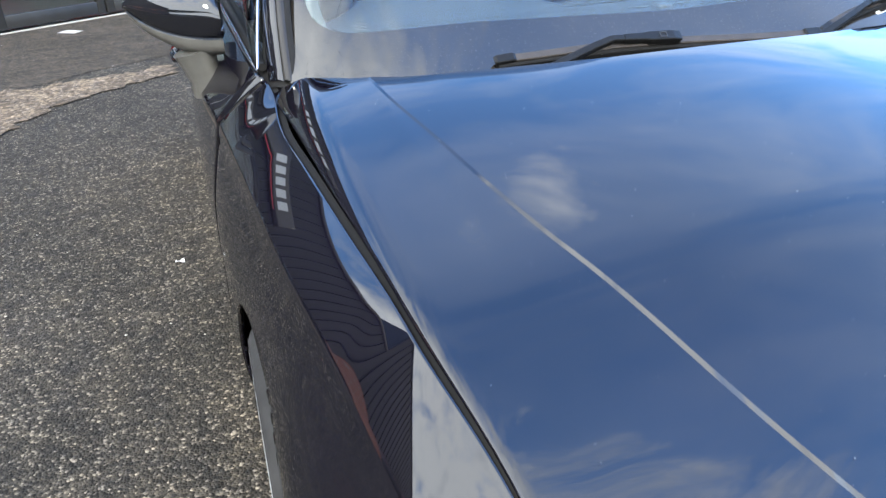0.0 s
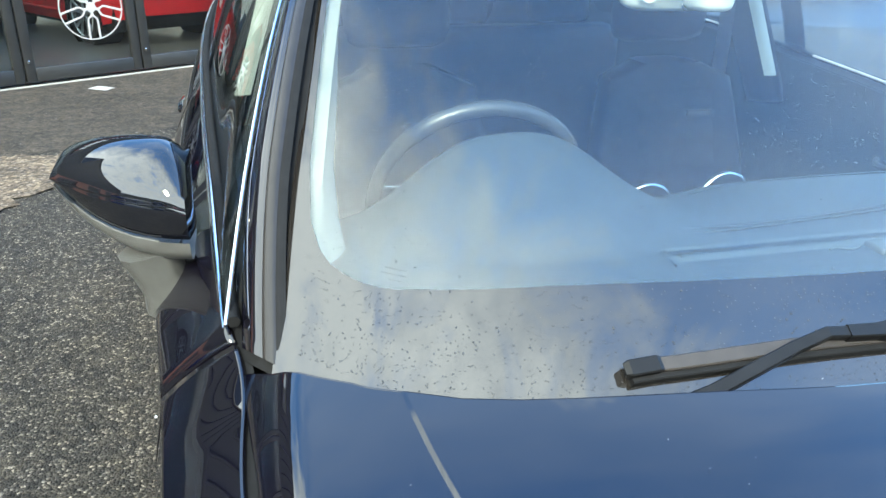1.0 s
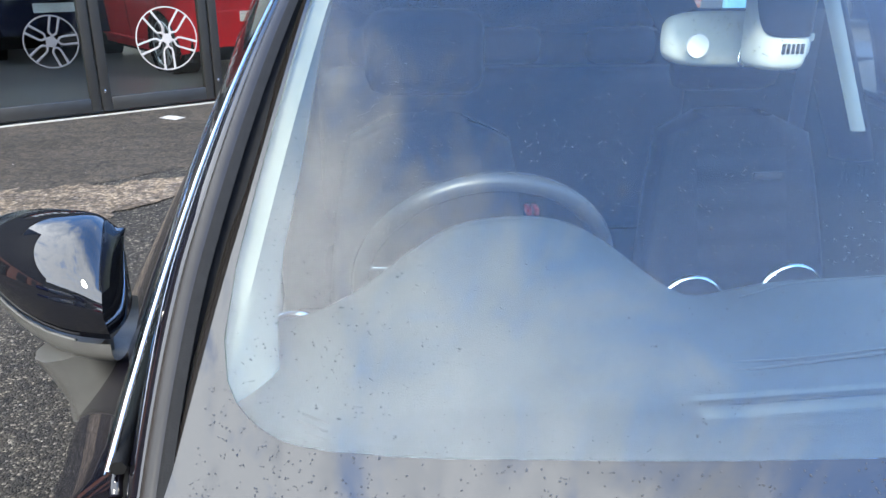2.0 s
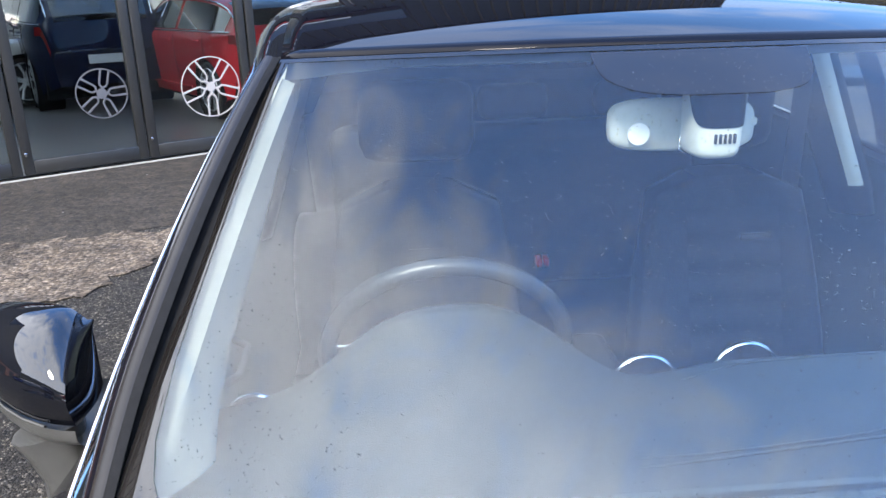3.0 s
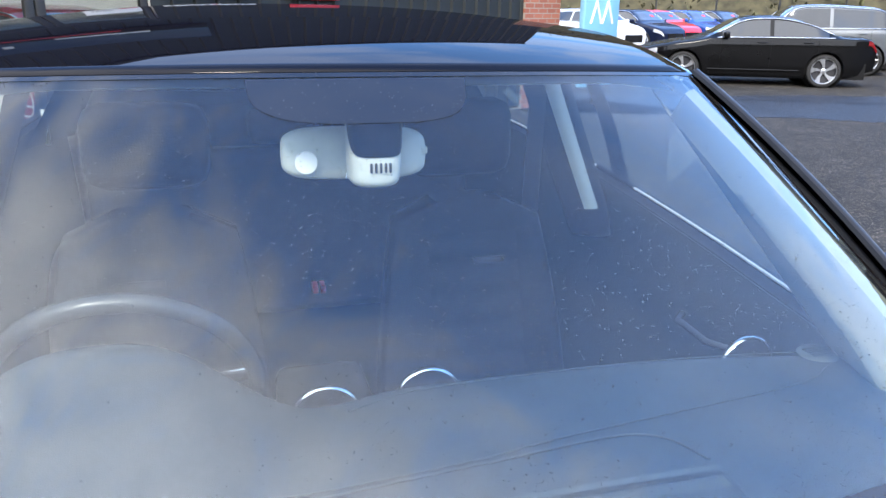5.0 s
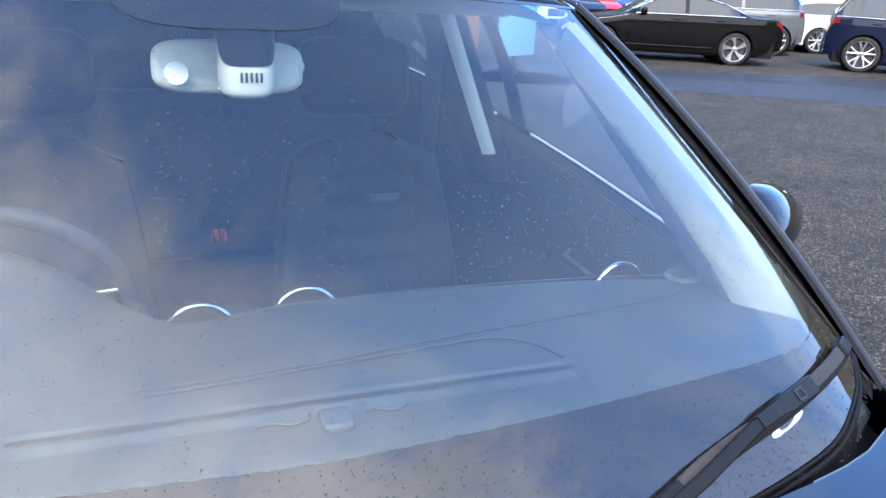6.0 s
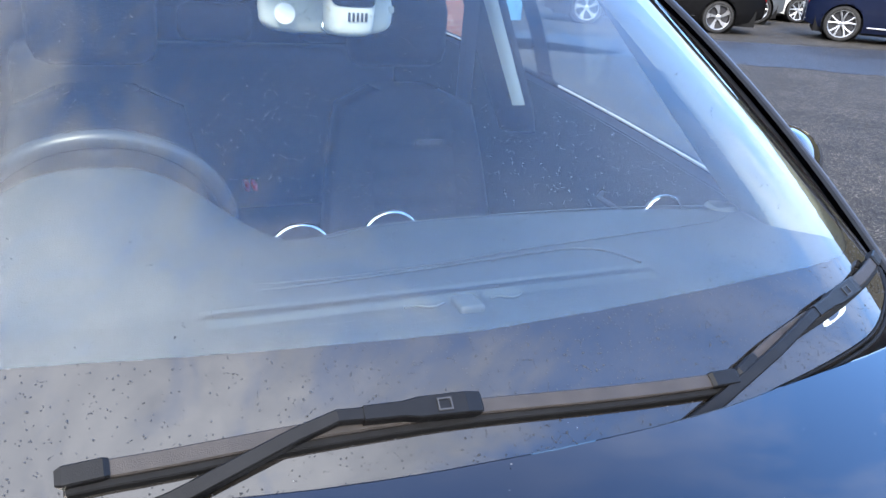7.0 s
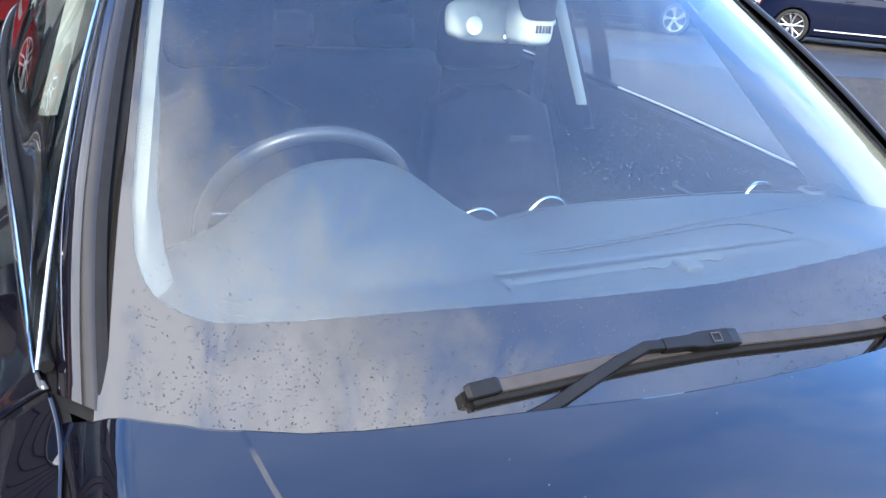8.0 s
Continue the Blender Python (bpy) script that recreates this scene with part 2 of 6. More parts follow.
def asphalt(name, dark, light, stone, grain=150.0, stains=0.5, speck=0.75, rough=0.85):
    """Rolled aggregate: small stones of several greys in dark binder, with stains at a larger scale."""
    m = bpy.data.materials.new(name)
    m.use_nodes = True
    n, l = m.node_tree.nodes, m.node_tree.links
    b = n["Principled BSDF"]
    b.inputs["Roughness"].default_value = rough
    tc = n.new("ShaderNodeTexCoord")
    v = n.new("ShaderNodeTexVoronoi")
    v.inputs["Scale"].default_value = grain
    l.new(tc.outputs["Object"], v.inputs["Vector"])
    sep = n.new("ShaderNodeSeparateColor")
    l.new(v.outputs["Color"], sep.inputs[0])
    r = n.new("ShaderNodeValToRGB")
    r.color_ramp.elements[0].position, r.color_ramp.elements[1].position = 0.0, 1.0
    r.color_ramp.elements[0].color, r.color_ramp.elements[1].color = (*dark, 1), (*stone, 1)
    e = r.color_ramp.elements.new(speck)
    e.color = (*light, 1)
    l.new(sep.outputs[0], r.inputs[0])
    big = n.new("ShaderNodeTexNoise")
    big.inputs["Scale"].default_value = 1.3
    big.inputs["Detail"].default_value = 8
    big.inputs["Roughness"].default_value = 0.65
    l.new(tc.outputs["Object"], big.inputs["Vector"])
    r2 = n.new("ShaderNodeValToRGB")
    r2.color_ramp.elements[0].position, r2.color_ramp.elements[1].position = 0.35, 0.68
    lo = 1 - stains * 0.5
    r2.color_ramp.elements[0].color = (lo, lo, lo * 0.98, 1)
    r2.color_ramp.elements[1].color = (1 + stains * 0.3, 1 + stains * 0.26, 1 + stains * 0.2, 1)
    l.new(big.outputs["Fac"], r2.inputs[0])
    mx = n.new("ShaderNodeMix")
    mx.data_type, mx.blend_type = "RGBA", "MULTIPLY"
    mx.inputs[0].default_value = 1.0
    l.new(r.outputs[0], mx.inputs[6])
    l.new(r2.outputs[0], mx.inputs[7])
    # hand-sized worn and brownish patches
    mid = n.new("ShaderNodeTexNoise")
    mid.inputs["Scale"].default_value = 9.0
    mid.inputs["Detail"].default_value = 7
    mid.inputs["Roughness"].default_value = 0.7
    l.new(tc.outputs["Object"], mid.inputs["Vector"])
    r3 = n.new("ShaderNodeValToRGB")
    r3.color_ramp.elements[0].position, r3.color_ramp.elements[1].position = 0.38, 0.66
    r3.color_ramp.elements[0].color = (0.60, 0.60, 0.63, 1)
    r3.color_ramp.elements[1].color = (1.30, 1.24, 1.14, 1)
    l.new(mid.outputs["Fac"], r3.inputs[0])
    mx3 = n.new("ShaderNodeMix")
    mx3.data_type, mx3.blend_type = "RGBA", "MULTIPLY"
    mx3.inputs[0].default_value = 1.0
    l.new(mx.outputs[2], mx3.inputs[6])
    l.new(r3.outputs[0], mx3.inputs[7])
    # thumb-sized clumps of darker and paler stones
    clump = n.new("ShaderNodeTexNoise")
    clump.inputs["Scale"].default_value = 38.0
    clump.inputs["Detail"].default_value = 3
    l.new(tc.outputs["Object"], clump.inputs["Vector"])
    r4 = n.new("ShaderNodeValToRGB")
    r4.color_ramp.elements[0].position, r4.color_ramp.elements[1].position = 0.34, 0.66
    r4.color_ramp.elements[0].color = (0.55, 0.55, 0.57, 1)
    r4.color_ramp.elements[1].color = (1.40, 1.38, 1.34, 1)
    l.new(clump.outputs["Fac"], r4.inputs[0])
    mx4 = n.new("ShaderNodeMix")
    mx4.data_type, mx4.blend_type = "RGBA", "MULTIPLY"
    mx4.inputs[0].default_value = 1.0
    l.new(mx3.outputs[2], mx4.inputs[6])
    l.new(r4.outputs[0], mx4.inputs[7])
    l.new(mx4.outputs[2], b.inputs["Base Color"])
    b.inputs["Specular IOR Level"].default_value = 0.28
    bp = n.new("ShaderNodeBump")
    bp.inputs["Strength"].default_value = 0.9
    bp.inputs["Distance"].default_value = 0.006
    inv = n.new("ShaderNodeMath")
    inv.operation = "SUBTRACT"
    inv.inputs[0].default_value = 1.0
    l.new(v.outputs["Distance"], inv.inputs[1])
    l.new(inv.outputs[0], bp.inputs["Height"])
    l.new(bp.outputs[0], b.inputs["Normal"])
    return m


M_PAINT = material("blue_black_paint", (0.0034, 0.0031, 0.0062), 0.6, 0.0, 1.0, 0.25, 3.0, 0, 200, 0.0, None, 0.012)
M_PAINT.node_tree.nodes["Principled BSDF"].inputs["Coat IOR"].default_value = 1.68
M_ROOF = material("gloss_black_roof", (0.004, 0.004, 0.007), 0.6, 0.0, 0.42, 0.2, 3.0, 0, 200, 0.0, None, 0.015)
M_CAP = material("gloss_black_mirror_cap", (0.004, 0.0045, 0.007), 0.6, 0.0, 1.0, 0.2, 3.0, 0, 200, 0.0, None, 0.015)
M_CAP.node_tree.nodes["Principled BSDF"].inputs["Coat IOR"].default_value = 1.75
M_GLOSS = material("gloss_black_trim", (0.008, 0.008, 0.009), 0.12, 0, 0.6, 0.2, 8)
M_SATIN = material("satin_black_moulding", (0.022, 0.020, 0.019), 0.30, 0, 0, 0.15, 30, 0.1, 900, 0.32)
M_RUBBER = material("black_rubber", (0.007, 0.007, 0.0075), 0.75, 0, 0, 0.25, 60, 0.2, 500, 0.2)
M_PLASTIC = material("dark_grey_plastic", (0.028, 0.028, 0.03), 0.5, 0, 0, 0.2, 40, 0.3, 1500)
M_BLADE = material("dusty_wiper_rubber", (0.026, 0.0205, 0.017), 0.6, 0, 0, 0.25, 40, 0.3, 900)
M_GREYPL = material("mid_grey_plastic", (0.085, 0.084, 0.08), 0.30, 0, 0, 0.12, 40, 0.2, 1200)
M_CHROME = material("brushed_chrome", (0.72, 0.73, 0.75), 0.14, 1.0, 0, 0.06, 30)
M_ALLOY = material("silver_alloy", (0.55, 0.56, 0.58), 0.28, 0.9, 0.3, 0.08, 10)
M_ALLOYDARK = material("dark_alloy_recess", (0.05, 0.05, 0.055), 0.4, 0.6, 0, 0.1, 10)
M_TYRE = material("tyre_rubber", (0.018, 0.018, 0.019), 0.8, 0, 0, 0.3, 25, 0.4, 120)
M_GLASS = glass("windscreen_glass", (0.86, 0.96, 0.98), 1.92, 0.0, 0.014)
M_SIDEGLASS = glass("side_glass", (0.86, 0.95, 0.94), 1.55)
M_PRIVACY = glass("privacy_glass", (0.16, 0.17, 0.19), 1.55)
M_SHOPGLASS = glass("shop_glass", (0.80, 0.84, 0.84), 1.6)
M_FRIT = glass("ceramic_frit", (0.006, 0.005, 0.0045), 1.92, 0.0, 0.014, True)
M_CARD = glass("card_behind_glass", (0.62, 0.66, 0.62), 1.92, 0.0, 0.014, True)
M_TRIM = material("pale_grey_trim", (0.50, 0.515, 0.47), 0.75, 0, 0, 0.05, 60, 0.2, 900)
M_TRIMA = material("soft_grey_pillar_trim", (0.185, 0.185, 0.150), 0.8, 0, 0, 0.05, 60, 0.2, 900)
# paler than M_TRIMA to make up, in colour, for the shade it stands in
M_PALETRIM = material("pillar_trim_lightened", (0.40, 0.415, 0.38), 0.7, 0, 0, 0.05, 60, 0.2, 900)
M_DASH = material("dark_grey_dashboard", (0.027, 0.034, 0.037), 0.62, 0, 0, 0.18, 30, 0.4, 700)
# paler than M_DASH: light caught by the demister's edges is put into the colour
M_TRAY = material("demister_tray", (0.050, 0.062, 0.065), 0.65, 0, 0, 0.15, 40)
M_SENSOR = material("grey_sensor_cap", (0.048, 0.055, 0.057), 0.5, 0, 0, 0.1, 40)
# black leather; the sun's glint on the rim is put into a paler grey
M_WHEELRIM = material("sunlit_rim_leather", (0.036, 0.038, 0.040), 0.26, 0, 0, 0.2, 30, 0.2, 500)
M_ARM = material("black_wiper_arm", (0.007, 0.007, 0.0075), 0.4, 0, 0, 0.2, 50, 0.2, 900, 0.2)
M_CAMERA = material("smoked_camera_window", (0.006, 0.006, 0.008), 0.3, 0, 0, 0.1, 30, 0, 200, 0.25)
M_SEAT = material("black_leather", (0.0065, 0.007, 0.0085), 0.62, 0, 0, 0.2, 25, 0.3, 260, 0.2)
M_RED = material("red_plastic", (0.55, 0.03, 0.04), 0.4, 0, 0, 0.1, 50)
M_ASPHALT = asphalt("asphalt", (0.012, 0.0110, 0.0098), (0.060, 0.055, 0.048), (0.25, 0.23, 0.20), 130, 0.7, 0.84)
M_ASPHALT2 = asphalt("smooth_old_asphalt", (0.047, 0.040, 0.033), (0.078, 0.068, 0.057), (0.17, 0.15, 0.125), 260, 0.55, 0.85)
M_ROAD = asphalt("damp_road_asphalt", (0.026, 0.027, 0.032), (0.038, 0.039, 0.046), (0.07, 0.072, 0.08), 300, 0.5, 0.85, 0.5)
M_PATCH = asphalt("worn_concrete", (0.07, 0.056, 0.043), (0.18, 0.145, 0.11), (0.30, 0.255, 0.21), 60, 1.0, 0.7)
M_FRAME = material("anthracite_frame", (0.022, 0.022, 0.022), 0.45, 0.0, 0.0, 0.12, 6)
M_CLAD = material("dark_ribbed_cladding", (0.012, 0.015, 0.015), 0.6, 0.0, 0, 0.15, 2.5)
M_MORTAR = material("mortar", (0.32, 0.30, 0.27), 0.9, 0, 0, 0.2, 30, 0.4, 150)
M_WHITE = material("white_paint", (0.78, 0.79, 0.79), 0.35, 0, 0.5, 0.04, 5)
M_PALEWALL = material("pale_inner_wall", (0.62, 0.62, 0.60), 0.8, 0, 0, 0.08, 2)
M_FLOORIN = material("grey_showroom_floor", (0.10, 0.10, 0.10), 0.3, 0, 0.2, 0.12, 3)
M_KERB = material("pale_concrete_sill", (0.42, 0.40, 0.37), 0.85, 0, 0, 0.25, 14, 0.4, 120)


# ---- building helpers ----
def finish(name, bm, mat, parent=None, smooth=True, label=""):
    me = bpy.data.meshes.new(name)
    bmesh.ops.recalc_face_normals(bm, faces=bm.faces)
    bm.to_mesh(me)
    bm.free()
    for q in me.polygons:
        q.use_smooth = smooth
    if smooth and not any(e.use_edge_sharp for e in me.edges):
        me.set_sharp_from_angle(angle=radians(62))
    me.materials.append(mat)
    ob = new(name, me)
    if parent:
        ob.parent = parent
    if label:
        ob["label"] = label
    return ob


def part(name, bm, mat, parent, label="", smooth=True):
    return finish(name, bm, mat, parent, smooth, label)


def thing(name, label, category, m=None, group="", kind=""):
    ob = new(name)
    ob.empty_display_size = 0.1
    if m is not None:
        ob.matrix_world = m
    return tagged(ob, label, category, group, kind)


def grid(f, nu, nv, bm=None):
    """A sheet of points f(u, v), u and v from 0 to 1."""
    bm = bm or bmesh.new()
    vs = [[bm.verts.new(f(i / nu, j / nv)) for j in range(nv + 1)] for i in range(nu + 1)]
    for i in range(nu):
        for j in range(nv):
            bm.faces.new((vs[i][j], vs[i + 1][j], vs[i + 1][j + 1], vs[i][j + 1]))
    return bm


def box(bm, x0, x1, y0, y1, z0, z1, bevel=0.0, m=None):
    r = bmesh.ops.create_cube(bm, size=1)
    vs = r["verts"]
    for v in vs:
        v.co = Vector(((x0 + x1) / 2 + v.co.x * (x1 - x0), (y0 + y1) / 2 + v.co.y * (y1 - y0), (z0 + z1) / 2 + v.co.z * (z1 - z0)))
    if bevel:
        es = list({e for v in vs for e in v.link_edges})
        res = bmesh.ops.bevel(bm, geom=es, offset=bevel, segments=2, affect="EDGES", profile=0.5)
        vs = list({v for f in res["faces"] for v in f.verts} | {v for v in vs if v.is_valid})
    if m is not None:
        bmesh.ops.transform(bm, matrix=m, verts=vs)
    return bm


def a_box(x0, x1, y0, y1, z0, z1, bevel=0.0):
    return box(bmesh.new(), x0, x1, y0, y1, z0, z1, bevel)


def tube(points, radius, sides=8, flat=1.0, up=(0, 0, 1), bm=None):
    """A swept bar along points; radius may be a list; flat squeezes it along up."""
    bm = bm or bmesh.new()
    pts = [Vector(p) for p in points]
    rings = []
    for i, p in enumerate(pts):
        d = (pts[min(i + 1, len(pts) - 1)] - pts[max(i - 1, 0)]).normalized()
        a = d.cross(Vector(up)).normalized()
        b = a.cross(d).normalized()
        r = radius[i] if isinstance(radius, (list, tuple)) else radius
        rings.append([bm.verts.new(p + a * (r * math.cos(6.28318 * k / sides)) + b * (r * flat * math.sin(6.28318 * k / sides))) for k in range(sides)])
    for i in range(len(rings) - 1):
        for k in range(sides):
            bm.faces.new((rings[i][k], rings[i][(k + 1) % sides], rings[i + 1][(k + 1) % sides], rings[i + 1][k]))
    bm.faces.new(rings[0][::-1])
    bm.faces.new(rings[-1])
    return bm


def lathe(profile, sides=32, axis="x", at=(0, 0, 0), bm=None):
    """Turns a profile of (radius, along) round an axis."""
    bm = bm or bmesh.new()
    rings = []
    for r, a in profile:
        ring = []
        for k in range(sides):
            c, s = r * math.cos(6.283185 * k / sides), r * math.sin(6.283185 * k / sides)
            co = {"x": (a, c, s), "y": (c, a, s), "z": (c, s, a)}[axis]
            ring.append(bm.verts.new(Vector(co) + Vector(at)))
        rings.append(ring)
    for i in range(len(rings) - 1):
        for k in range(sides):
            bm.faces.new((rings[i][k], rings[i][(k + 1) % sides], rings[i + 1][(k + 1) % sides], rings[i + 1][k]))
    return bm


def solid(ob, thick, offset=-1.0):
    md = ob.modifiers.new("thickness", "SOLIDIFY")
    md.thickness, md.offset = thick, offset
    return ob


def curve(*pairs):
    """A smooth function through (x, y) pairs."""
    xs = [p[0] for p in pairs]
    ys = [p[1] for p in pairs]
    ms = []
    for i in range(len(xs)):
        a, b = max(0, i - 1), min(len(xs) - 1, i + 1)
        ms.append((ys[b] - ys[a]) / (xs[b] - xs[a]))

    def f(x):
        if x <= xs[0]:
            return ys[0] + ms[0] * (x - xs[0])
        if x >= xs[-1]:
            return ys[-1] + ms[-1] * (x - xs[-1])
        i = 0
        while x > xs[i + 1]:
            i += 1
        h = xs[i + 1] - xs[i]
        t = (x - xs[i]) / h
        return ((2 * t**3 - 3 * t * t + 1) * ys[i] + (t**3 - 2 * t * t + t) * h * ms[i] + (3 * t * t - 2 * t**3) * ys[i + 1] + (t**3 - t * t) * h * ms[i + 1])

    return f


def lerp(a, b, t):
    return a + (b - a) * t


def mirrored(bm, s):
    """Flips a mesh built for the side x < 0 to the other side when s is 1."""
    if s > 0:
        for v in bm.verts:
            v.co.x = -v.co.x
    return bm

# ---- the near car: measures (half-widths; y runs to the rear, z up) ----
hood_rear = curve((0, 0.010), (0.1, 0.014), (0.2, 0.026), (0.3, 0.047), (0.4, 0.067), (0.45, 0.077), (0.5, 0.089), (0.55, 0.105), (0.6, 0.129), (0.637, 0.149), (0.653, 0.162), (0.67, 0.173), (0.691, 0.188), (0.717, 0.210), (0.732, 0.227), (0.757, 0.275))
gap_x = curve((-0.98, 0.58), (-0.9, 0.625), (-0.666, 0.665), (-0.515, 0.697), (-0.39, 0.712), (-0.23, 0.731), (-0.04, 0.75), (0.1, 0.762), (0.2, 0.76), (0.32, 0.745))
crease_x = curve((-0.908, 0.243), (-0.742, 0.362), (-0.609, 0.432), (-0.413, 0.498), (-0.278, 0.531), (-0.11, 0.566), (0.03, 0.598), (0.15, 0.613))
shoulder_x = curve((-0.98, 0.64), (-0.65, 0.742), (-0.4, 0.782), (-0.2, 0.812), (0.0, 0.831), (0.3, 0.856), (0.6, 0.888), (1.0, 0.91), (1.5, 0.92), (2.2, 0.918), (2.9, 0.90), (3.7, 0.78))
shoulder_z = curve((-0.98, 0.60), (-0.65, 0.790), (-0.4, 0.845), (-0.2, 0.873), (0.0, 0.893), (0.3, 0.905), (0.6, 0.913), (1.2, 0.925), (2.2, 0.945), (2.9, 0.95), (3.7, 0.90))
bulge_x = curve((-0.98, 0.71), (-0.6, 0.842), (-0.2, 0.862), (0.0, 0.872), (0.3, 0.893), (0.7, 0.912), (1.2, 0.925), (2.2, 0.928), (2.9, 0.92), (3.7, 0.80))
belt_x = curve((0.3, 0.771), (0.6, 0.788), (1.2, 0.822), (1.9, 0.845), (2.6, 0.835), (3.2, 0.79))
belt_z = curve((0.3, 1.0), (0.6, 1.022), (1.2, 1.065), (1.9, 1.10), (2.6, 1.125), (3.2, 1.13))
rail_x = curve((0.9, 0.622), (1.2, 0.645), (1.6, 0.655), (2.2, 0.645), (2.8, 0.61), (3.2, 0.58))
rail_z = curve((0.9, 1.405), (1.05, 1.43), (1.25, 1.451), (1.6, 1.464), (2.2, 1.458), (2.8, 1.42), (3.2, 1.36))
roof_z = curve((0.70, 1.450), (0.82, 1.473), (0.95, 1.491), (1.15, 1.509), (1.4, 1.520), (1.7, 1.526), (2.2, 1.524), (2.7, 1.505), (3.0, 1.47))
AXLE_F, AXLE_R, WHEEL_R = -0.10, 2.50, 0.335


def brow(a):
    """The swelling under the bonnet's crease, which falls away to the gap."""
    t = max(0.0, min(1.0, (a - 0.22) / 0.38))
    return t * t * (3 - 2 * t) if a < 0.60 else max(0.0, (0.76 - a) / 0.16)


def hood_z(x, y):
    d, q = max(0.0, 0.05 - y), x / 0.75
    k = max(0.0, min(1.0, (y + 0.35) / 0.55))
    rise = 0.09 * max(0.0, y - 0.05) + 0.011 * k * k * (3 - 2 * k) * q ** 4 + 0.015 * k * k * (3 - 2 * k) * brow(abs(x))
    g = gap_x(max(-0.95, min(y, 0.30)))
    roll = 0.030 + 0.030 * max(0.0, min(1.0, (y + 0.45) / 0.6))
    edge = 4.0 * max(0.0, g - 0.655) ** 2 * max(0.0, (abs(x) - g + roll) / roll) ** 1.7
    crown = 0.031 * max(0.0, 1.0 - (x / 0.58) ** 2) ** 1.3 * (1.0 - 0.6 * min(1.0, max(0.0, -y / 0.9)))
    nose_fall = 0.55 * max(0.0, -0.42 - y) ** 2
    return 1.0155 + crown - nose_fall - 0.10 * d - 0.09 * d * d - 0.03 * q * q + rise - edge


def screen(s, v, out=0.0):
    """The windscreen: s from -1 to 1 across, v from 0 at the foot to 1 at the roof."""
    b = Vector((0.722 * s, 0.052 + 0.21 * abs(s) ** 4, 0.975 + 0.04 * s * s))
    t = Vector((0.578 * s, 0.703 + 0.16 * s * s, 1.447 - 0.018 * s * s))
    n = Vector((0.42 * s, -0.56, 0.80)).normalized()
    return b.lerp(t, v) + n * (0.022 * 4 * v * (1 - v) * (1 - 0.5 * s * s) + out)


def pillar(v, k, out=0.0, s=-1):
    """A point on the A-pillar: v up its length, k from 0 at the glass to 1 at the side window."""
    a = screen(s, v)
    o = Vector((-0.049, 0.083, -0.014)).lerp(Vector((-0.044, 0.045, -0.030)), v)
    n = Vector((-0.62, -0.35, 0.70)).normalized()
    bow = Vector((-0.006, -0.004, 0.008)) * (4 * v * (1 - v))
    p = a + o * k + n * (PILLAR(k) + out) + bow
    return p if s < 0 else Vector((p.x, p.y, p.z))


PILLAR = curve((-0.1, -0.003), (0.0, 0.0), (0.12, 0.008), (0.3, 0.014), (0.40, 0.0155), (0.55, 0.0135), (0.75, 0.0095), (1.0, 0.003))


def side_top(y):
    """Upper edge of the side windows."""
    if y < 0.9:
        v = (y - 0.318) / (0.907 - 0.318)
        p = pillar(max(0.0, v), 1.0)
        return Vector((-p.x, y, p.z))
    return Vector((rail_x(y), y, rail_z(y)))


def flank(y, w, off=0.0):
    """The body side: w 0 at its top edge, 0.34 at the shoulder crease, 1 at the sill."""
    k = max(0.0, min(1.0, (y - 0.20) / 0.17))
    k = k * k * (3 - 2 * k)
    yg, yb = min(y, 0.31), max(y, 0.30)
    xt = lerp(gap_x(yg), belt_x(yb) + 0.004, k)
    zt = lerp(hood_z(gap_x(yg), yg) - 0.002, belt_z(yb) - 0.006, k)
    xs, zs, xb = shoulder_x(y), shoulder_z(y), bulge_x(y)
    if w < 0.34:
        a = w / 0.34 * 1.5708
        lin = w / 0.34
        x = lerp(xt + (xs - xt) * math.sin(a), lerp(xt, xs, lin), 0.87)
        z = lerp(zs + (zt - zs) * math.cos(a), lerp(zt, zs, lin), 0.87)
    else:
        t = (w - 0.34) / 0.66
        z = lerp(zs, 0.24, t)
        x = FLANK(t) * (xb - xs) + xs + FLANK2(t)
    return Vector((-(x + off), y, z))


FLANK = curve((0, 0.0), (0.08, 0.28), (0.2, 0.74), (0.32, 1.0), (0.5, 1.04), (0.75, 1.0), (1.0, 0.9))
FLANK2 = curve((0, 0.0), (0.08, -0.004), (0.3, -0.001), (0.5, 0.0), (0.8, -0.004), (1.0, -0.05))


def crease_row(v):
    """Puts the shoulder crease on a row of the mesh."""
    return v / 0.4 * 0.34 if v < 0.4 else 0.34 + (v - 0.4) / 0.6 * 0.66


def arch_cut(bm, cy, r=0.372, cz=0.335):
    """Opens a wheel arch in a body side panel."""
    c = Vector((cy, cz))
    dead = [f for f in bm.faces if all((Vector((v.co.y, v.co.z)) - c).length < r for v in f.verts)]
    bmesh.ops.delete(bm, geom=dead, context="FACES")
    for v in bm.verts:
        d = Vector((v.co.y, v.co.z)) - c
        if d.length < r:
            d = d.normalized() * r
            v.co.y, v.co.z = c.x + d.x, c.y + d.y
    return bm


car = thing("compact_suv", "glossy blue-black compact SUV with dusty rain-spotted windscreen, parked on asphalt", "car")


